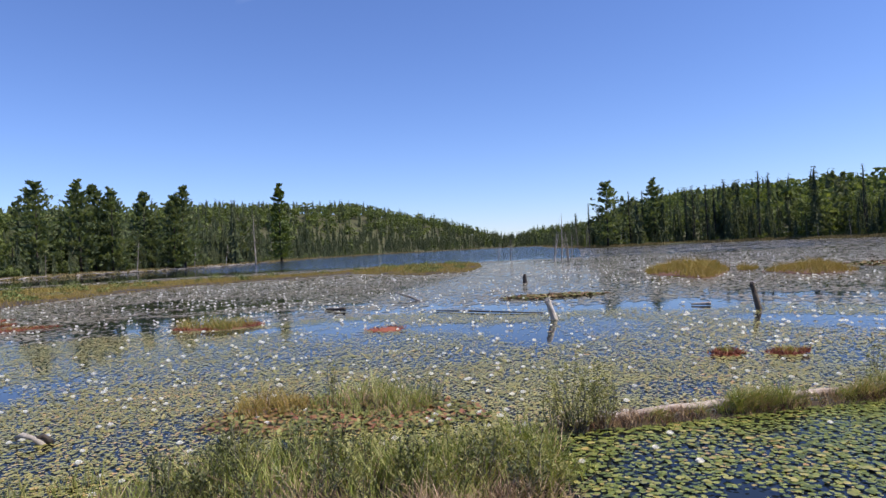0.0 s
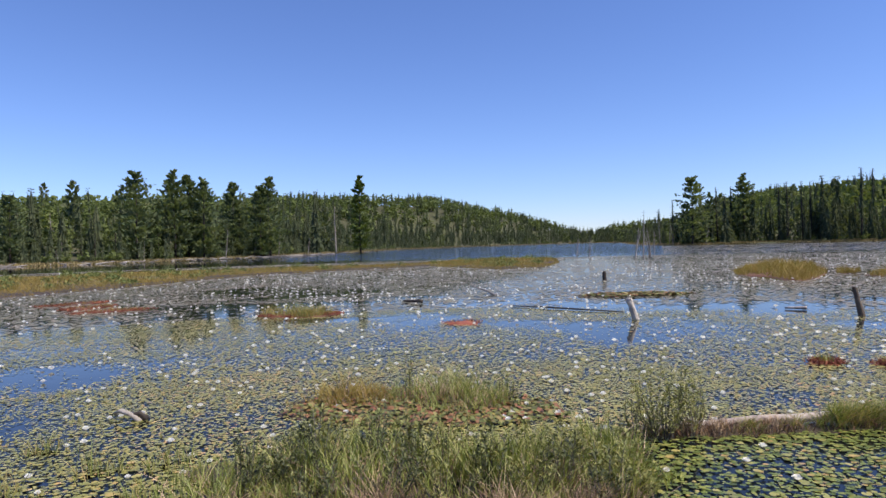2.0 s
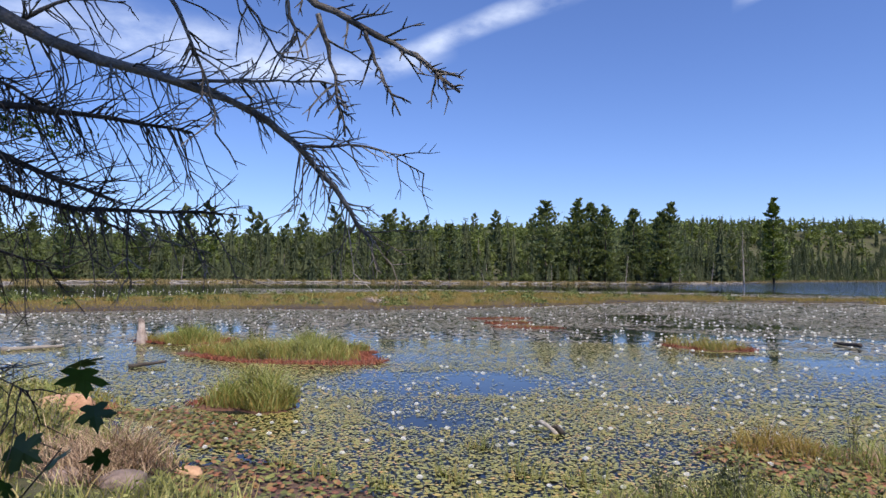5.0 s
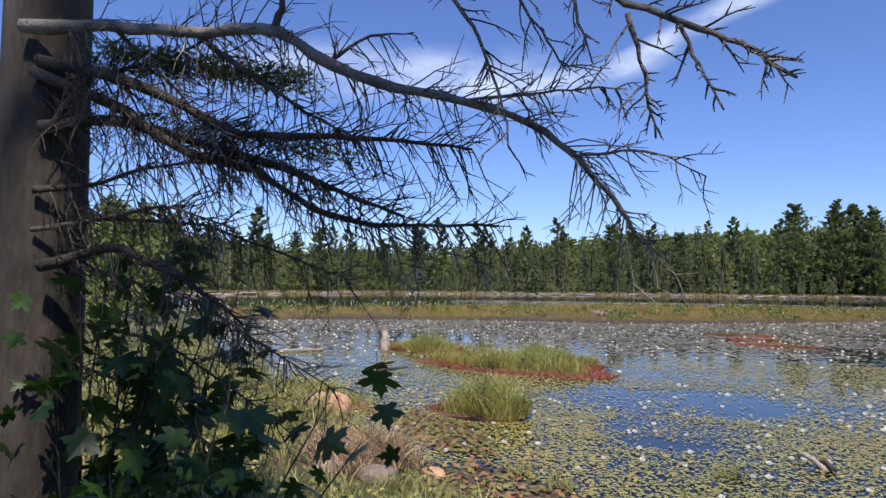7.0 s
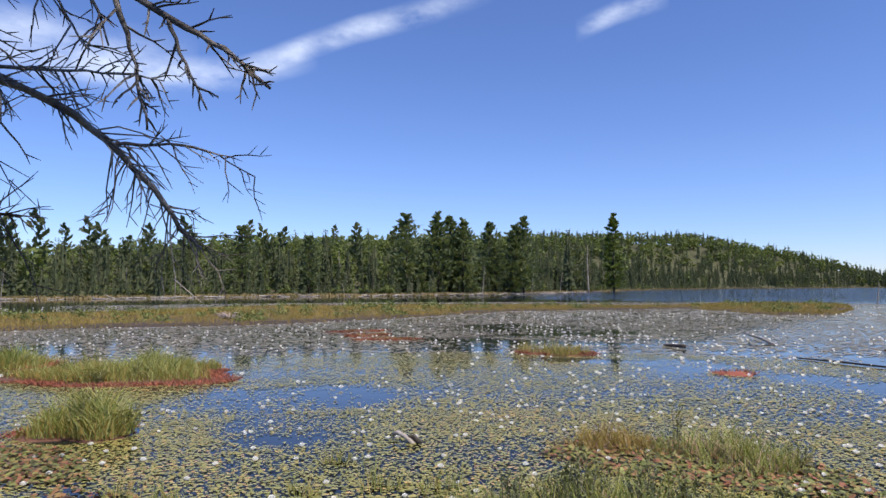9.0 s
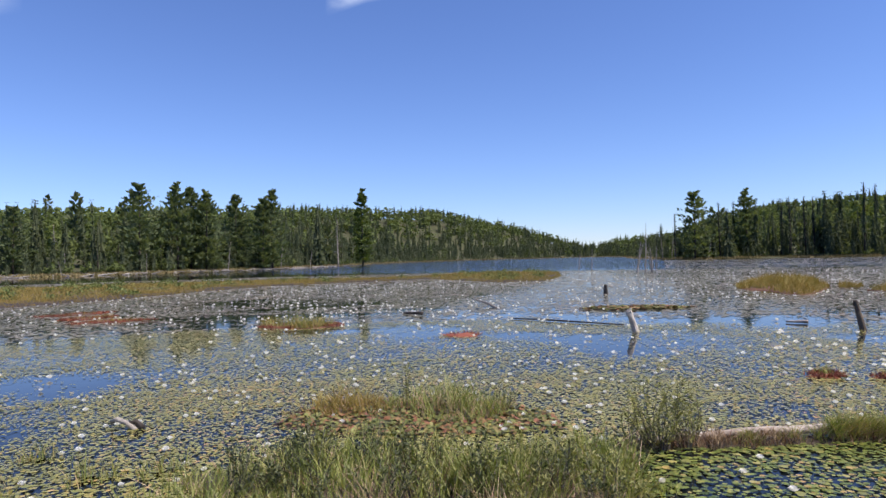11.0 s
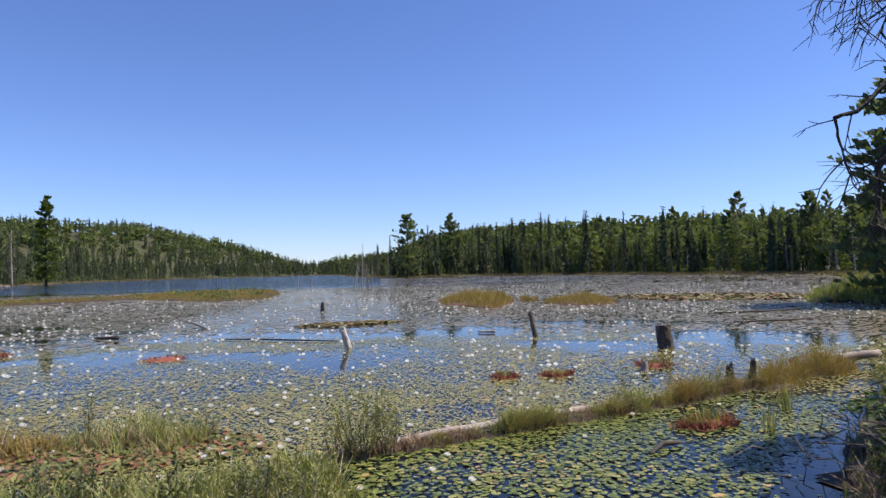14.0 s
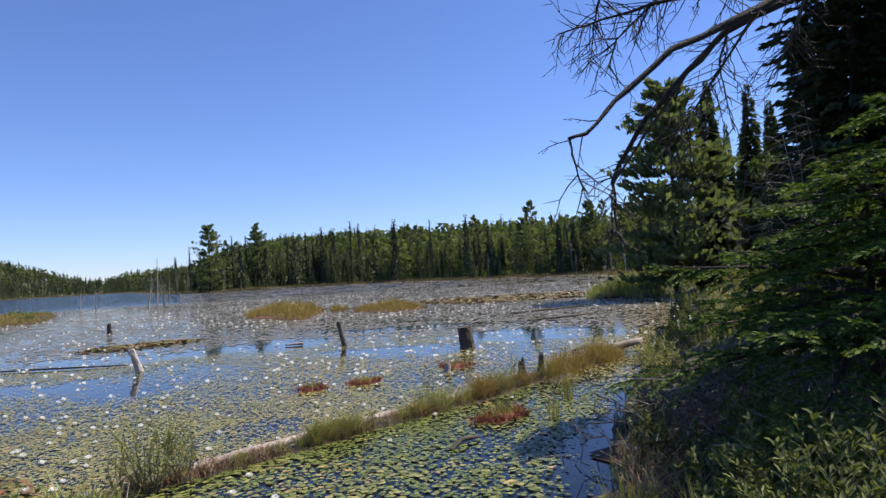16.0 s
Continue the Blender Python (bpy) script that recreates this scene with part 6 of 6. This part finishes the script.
maple((-2.1, 0.0), [(-1.93, 0.16, 1.96), (-1.91, 0.26, 1.98), (-1.87, 0.39, 1.95), (-1.84, 0.47, 1.86), (-1.86, 0.2, 1.9)], 14, 0.066, "maple sapling with large dark green lobed leaves")
maple((-2.2, -0.2), [(-2.15, 0.01, 2.15), (-2.13, 0.18, 2.2), (-2.14, 0.08, 2.03), (-2.11, 0.26, 2.15), (-2.2, 0.0, 1.9), (-2.1, 0.1, 1.85), (-2.2, -0.08, 2.25), (-2.16, 0.1, 2.3), (-2.1, 0.0, 1.75)], 16, 0.064, "maple sapling in deep shade under the spruce")
maple((-2.25, -0.1), [(-2.2, -0.14, 2.28), (-2.2, -0.02, 2.38), (-2.18, 0.14, 2.32), (-2.15, 0.24, 2.24), (-2.2, -0.2, 2.1), (-2.2, -0.1, 1.95), (-2.2, 0.1, 2.2)], 13, 0.058, "maple sapling with dark leaves behind the spruce trunk")
maple((-1.5, -0.4), [(-1.26, -0.14, 2.0), (-1.27, -0.2, 1.95), (-1.3, -0.1, 1.88)], 9, 0.08, "maple sapling close to the path with broad green leaves")
for foot, tip in [((-2.36, -0.2, 2.3), (-1.9, 0.42, 1.98)), ((-2.36, -0.18, 2.15), (-1.95, 0.3, 1.9)), ((-2.36, -0.2, 2.42), (-2.0, 0.5, 2.25)), ((-2.36, -0.2, 2.05), (-2.05, 0.25, 1.75))]:
    mid = tuple(0.5 * (p + q) + d for p, q, d in zip(foot, tip, (0, 0, 0.06)))
    limb(dead_spruce, [foot, mid, tip], 0.005, 0.0015, 50)

# left bank: boulder, stones, dry grass and shrubs
def boulder(x, y, a, b, c, mat, label, turn=0.0):
    t = thing("boulder", (x, y, max(ground_at(x, y), 0)), label, "rock", turn=turn)
    bm = bmesh.new()
    bmesh.ops.create_icosphere(bm, subdivisions=4, radius=1)
    for v in bm.verts:
        p = v.co.copy()
        k = 1 + 0.12 * noise.noise(p * 1.3 + Vector((x, y, 0))) + 0.04 * noise.noise(p * 4)
        v.co = Vector((math.copysign(abs(p.x) ** 0.75, p.x) * a, math.copysign(abs(p.y) ** 0.75, p.y) * b, math.copysign(abs(p.z) ** 0.8, p.z) * c + 0.25 * c)) * k
    me = bpy.data.meshes.new("stone")
    bm.to_mesh(me)
    bm.free()
    me.polygons.foreach_set("use_smooth", np.ones(len(me.polygons), bool))
    part("stone", me, mat, t)
    return t


boulder(-10.8, 3.45, 0.42, 0.28, 0.26, M["rock"], "rounded orange-brown boulder at the water's edge", 0.7)
boulder(-7.1, 3.5, 0.16, 0.1, 0.08, M["rock"], "small tan stone on the mud", 0.3)
boulder(-6.9, 2.7, 0.22, 0.17, 0.11, M["greyrock"], "pinkish grey stone under dry grass", 1.0)
boulder(-7.3, 2.3, 0.2, 0.15, 0.1, M["greyrock"], "pinkish grey stone under dry grass", 0.2)
for row in [(-7.5, 3.0, 0.5, 0.35, 20, 700, 0.5), (-7.9, 2.5, 0.5, 0.4, 0, 500, 0.45), (-7.2, 2.4, 0.4, 0.3, 0, 320, 0.4)]:
    grass_clump(*row, mat="straw", lean=1.5, width=0.01, label="drooping clump of dry pinkish straw", dry=0.2)
for _ in range(26):
    x, y = rnd.uniform(-14, -7.4), rnd.uniform(0.4, 3.6)
    grass_clump(x, y, rnd.uniform(0.25, 0.5), rnd.uniform(0.2, 0.4), rnd.uniform(0, 180), 170, rnd.uniform(0.25, 0.45), width=0.013, label="green grass tuft on the bank", mound=0.03)
for _ in range(46):
    x, y = rnd.uniform(-19, -7.8), rnd.uniform(-1.0, 3.0)
    if math.hypot(x + 7.3, y - 2.4) < 0.9 or math.hypot(x + 10.8, y - 3.2) < 0.7:
        continue
    shrub(x, y, rnd.uniform(0.5, 1.0), rnd.uniform(0.35, 0.6), 15, 36, 0.06, label="leafy green shrub on the sunny bank")
for x, y, h in [(-26, 0.5, 4.0), (-30, 2.0, 5.0), (-36, 1.0, 6.0), (-22, -1.5, 3.5), (-45, 3.0, 7.0)]:
    tree("leaf", x, y, h)

n = 60000
a, r = radians(1) * rnd.uniform(-125, 125, n), 1.5 + 30 * rnd.random(n) ** 1.5
x, y = r * np.sin(a), r * np.cos(a)
z, wet, d = land(x, y)
ok = ~wet & (d < 7) & (np.hypot(x + 7.3, y - 2.4) > 0.9) & (rnd.random(n) < 0.55 + 0.5 * wave(x, y, 0.8, 2.0))
s = Soup()
blades(s, np.stack([x, y, z], -1)[ok], 0.3 * np.clip(0.5 + 0.5 * wave(x, y, 1.1, 1.0)[ok] + 0.4, 0.3, 1.3), 0.012 + 0.0008 * r[ok], 0.9, segs=2)
tagged(part("bank_grass", s, M["sedge"]), "green grass and herbs covering the bank", "grass", kind="stuff")
n = 26000
x, y = rnd.uniform(-16, -2.5, n), rnd.uniform(-0.5, 4.4, n)
z, wet, d = land(x, y)
ok = ~wet & (np.hypot(x + 7.3, y - 2.4) > 0.8) & (rnd.random(n) < 0.6 + 0.5 * wave(x, y, 0.6, 4.0)) & (np.hypot(x, y) > 3.0)
s = Soup()
blades(s, np.stack([x, y, z], -1)[ok], 0.26 * np.clip(0.8 + 0.5 * wave(x, y, 0.7, 1.0)[ok], 0.3, 1.3), 0.016, 1.0, segs=2)
kites(s, (np.stack([x, y, z], -1)[ok] + rnd.normal(0, 1, (ok.sum(), 3)) * (0.1, 0.1, 0.03) + (0, 0, 0.1))[:9000], rnd.normal(0, 1, (ok.sum(), 3))[:9000] + (0, 0, 0.4), 0.07, 0.035, 0.1, rnd.uniform(-1, 1, ok.sum())[:9000])
tagged(part("bank_herbs", s, M["gale"]), "green herbs and grass on the sunny left bank", "herbs", kind="stuff")
n = 16000
u, d = rnd.uniform(0, 1, n), rnd.uniform(-0.3, 16, n)
x, y = np.interp(u, [0, 0.2, 0.35, 0.6, 1], [14, 26, 37, 60, 100]) + 0.7 * d, np.interp(u, [0, 0.2, 0.35, 0.6, 1], [9.2, 16.5, 29, 50, 86]) - 0.7 * d
z, wet, e = land(x, y)
s = Soup()
blades(s, np.stack([x, y, np.maximum(z, 0)], -1), 0.55, 0.07, 0.8, segs=2)
tagged(part("spit_grass", s, M["sedge"]), "tall green sedge along the far right bank", "grass", kind="stuff")
for k in range(30):
    x, y = rnd.uniform(-60, -17), rnd.uniform(-9, 2.4)
    if k % 3:
        tree("leaf", x, y, rnd.uniform(2.0, 4.5))
    else:
        shrub(x, y, rnd.uniform(0.9, 1.6), 0.9, 16, 34, 0.13, label="leafy green shrub along the bank")
n = 60000
k = rnd.integers(0, len(shore), n)
sh = np.array(shore)[k]
along = rnd.uniform(-6, 6, n)
off = rnd.uniform(-1.0, 4.0, n) * np.where(sh[:, 0] > 0.2 * sh[:, 1], 1.3, 1.0)
x, y = sh[:, 0] + sh[:, 2] * off - sh[:, 3] * along, sh[:, 1] + sh[:, 3] * off + sh[:, 2] * along
z, wet, d = land(x, y)
ok = ~wet | (d < 1.5)
s = Soup()
blades(s, np.stack([x, y, np.maximum(z, 0)], -1)[ok], 0.38, 0.2 + 0.001 * sh[ok, 4], 0.8, segs=1)
tagged(part("shore_grass", s, M["fringe"]), "olive and ochre grass fringe along the far shore", "grass", kind="stuff")

# thin cloud streaks high over the far shore
def cloud_material():
    m = bpy.data.materials.new("cirrus")
    m.use_nodes = True
    nt = m.node_tree
    nt.nodes.clear()
    out = nt.nodes.new("ShaderNodeOutputMaterial")
    glow = node(nt, "ShaderNodeEmission", Strength=1.0)
    glow.inputs[0].default_value = (0.80, 0.87, 1.0, 1)
    clear = nt.nodes.new("ShaderNodeBsdfTransparent")
    ms = nt.nodes.new("ShaderNodeMixShader")
    tc = nt.nodes.new("ShaderNodeTexCoord")
    sep = nt.nodes.new("ShaderNodeSeparateXYZ")
    nt.links.new(tc.outputs["UV"], sep.inputs[0])

    def hump(source, power):
        a = nt.nodes.new("ShaderNodeMath")
        a.operation = "MULTIPLY_ADD"
        a.inputs[1].default_value, a.inputs[2].default_value = 2.0, -1.0
        nt.links.new(source, a.inputs[0])
        b = nt.nodes.new("ShaderNodeMath")
        b.operation = "POWER"
        b.inputs[1].default_value = 2.0
        nt.links.new(a.outputs[0], b.inputs[0])
        c = nt.nodes.new("ShaderNodeMath")
        c.operation = "SUBTRACT"
        c.use_clamp = True
        c.inputs[0].default_value = 1.0
        nt.links.new(b.outputs[0], c.inputs[1])
        d = nt.nodes.new("ShaderNodeMath")
        d.operation = "POWER"
        d.inputs[1].default_value = power
        nt.links.new(c.outputs[0], d.inputs[0])
        return d.outputs[0]

    wisp = ramp(nt, noise_of(nt, 0.004, 6.0, (1, 1, 2.2), 0.6), [(0.25, (0.0, 0.0, 0.0)), (0.85, (1, 1, 1))])
    value = hump(sep.outputs[1], 1.6)
    for other in (hump(sep.outputs[0], 0.8), wisp):
        k = nt.nodes.new("ShaderNodeMath")
        k.operation = "MULTIPLY"
        nt.links.new(value, k.inputs[0])
        nt.links.new(other, k.inputs[1])
        value = k.outputs[0]
    gain = nt.nodes.new("ShaderNodeMath")
    gain.operation = "MULTIPLY"
    gain.use_clamp = True
    gain.inputs[1].default_value = 0.8
    nt.links.new(value, gain.inputs[0])
    nt.links.new(gain.outputs[0], ms.inputs[0])
    nt.links.new(clear.outputs[0], ms.inputs[1])
    nt.links.new(glow.outputs[0], ms.inputs[2])
    nt.links.new(ms.outputs[0], out.inputs[0])
    return m


M["cirrus"] = cloud_material()


def cloud(way, width, label):
    """A streak along headings and heights, 3 km off."""
    t = thing("cirrus_cloud", (0, 0, 0), label, "cloud", kind="structure")
    a, e = np.array(way, float).T
    w = np.linspace(0, 1, 24)
    a, e = np.interp(w, np.linspace(0, 1, len(a)), a), np.interp(w, np.linspace(0, 1, len(e)), e)
    rows, uv = [], []
    for k in range(24):
        for j in range(5):
            az, el = radians(a[k]), radians(e[k] + width * (j - 2) / 4)
            rows.append((3000 * math.sin(az) * math.cos(el), 3000 * math.cos(az) * math.cos(el), 3000 * math.sin(el)))
            uv.append((w[k], j / 4))
    i, j = np.arange(23)[:, None], np.arange(4)[None]
    quads = np.stack([i * 5 + j, (i + 1) * 5 + j, (i + 1) * 5 + j + 1, i * 5 + j + 1], -1).reshape(-1, 4)
    me = bpy.data.meshes.new("streak")
    me.from_pydata(rows, [], quads.tolist())
    layer = me.uv_layers.new(name="UVMap")
    for lp in me.loops:
        layer.data[lp.index].uv = uv[lp.vertex_index]
    ob = part("streak", me, M["cirrus"], t)
    return t


cloud([(-84, 17.5), (-70, 18.5), (-58, 18.0), (-50, 18.0)], 6.0, "broad pale cirrus veil")
cloud([(-50, 17.0), (-45.5, 18.6), (-41, 20.5), (-37, 22), (-30, 23.8), (-24, 25.5)], 2.6, "bright thin cirrus streak")
cloud([(-62, 17.0), (-54, 17.2), (-47, 17.8), (-40, 20.0)], 3.2, "soft cirrus veil")
cloud([(-17, 21.6), (-13.5, 22.8), (-9, 23.6)], 2.2, "small cirrus puff")
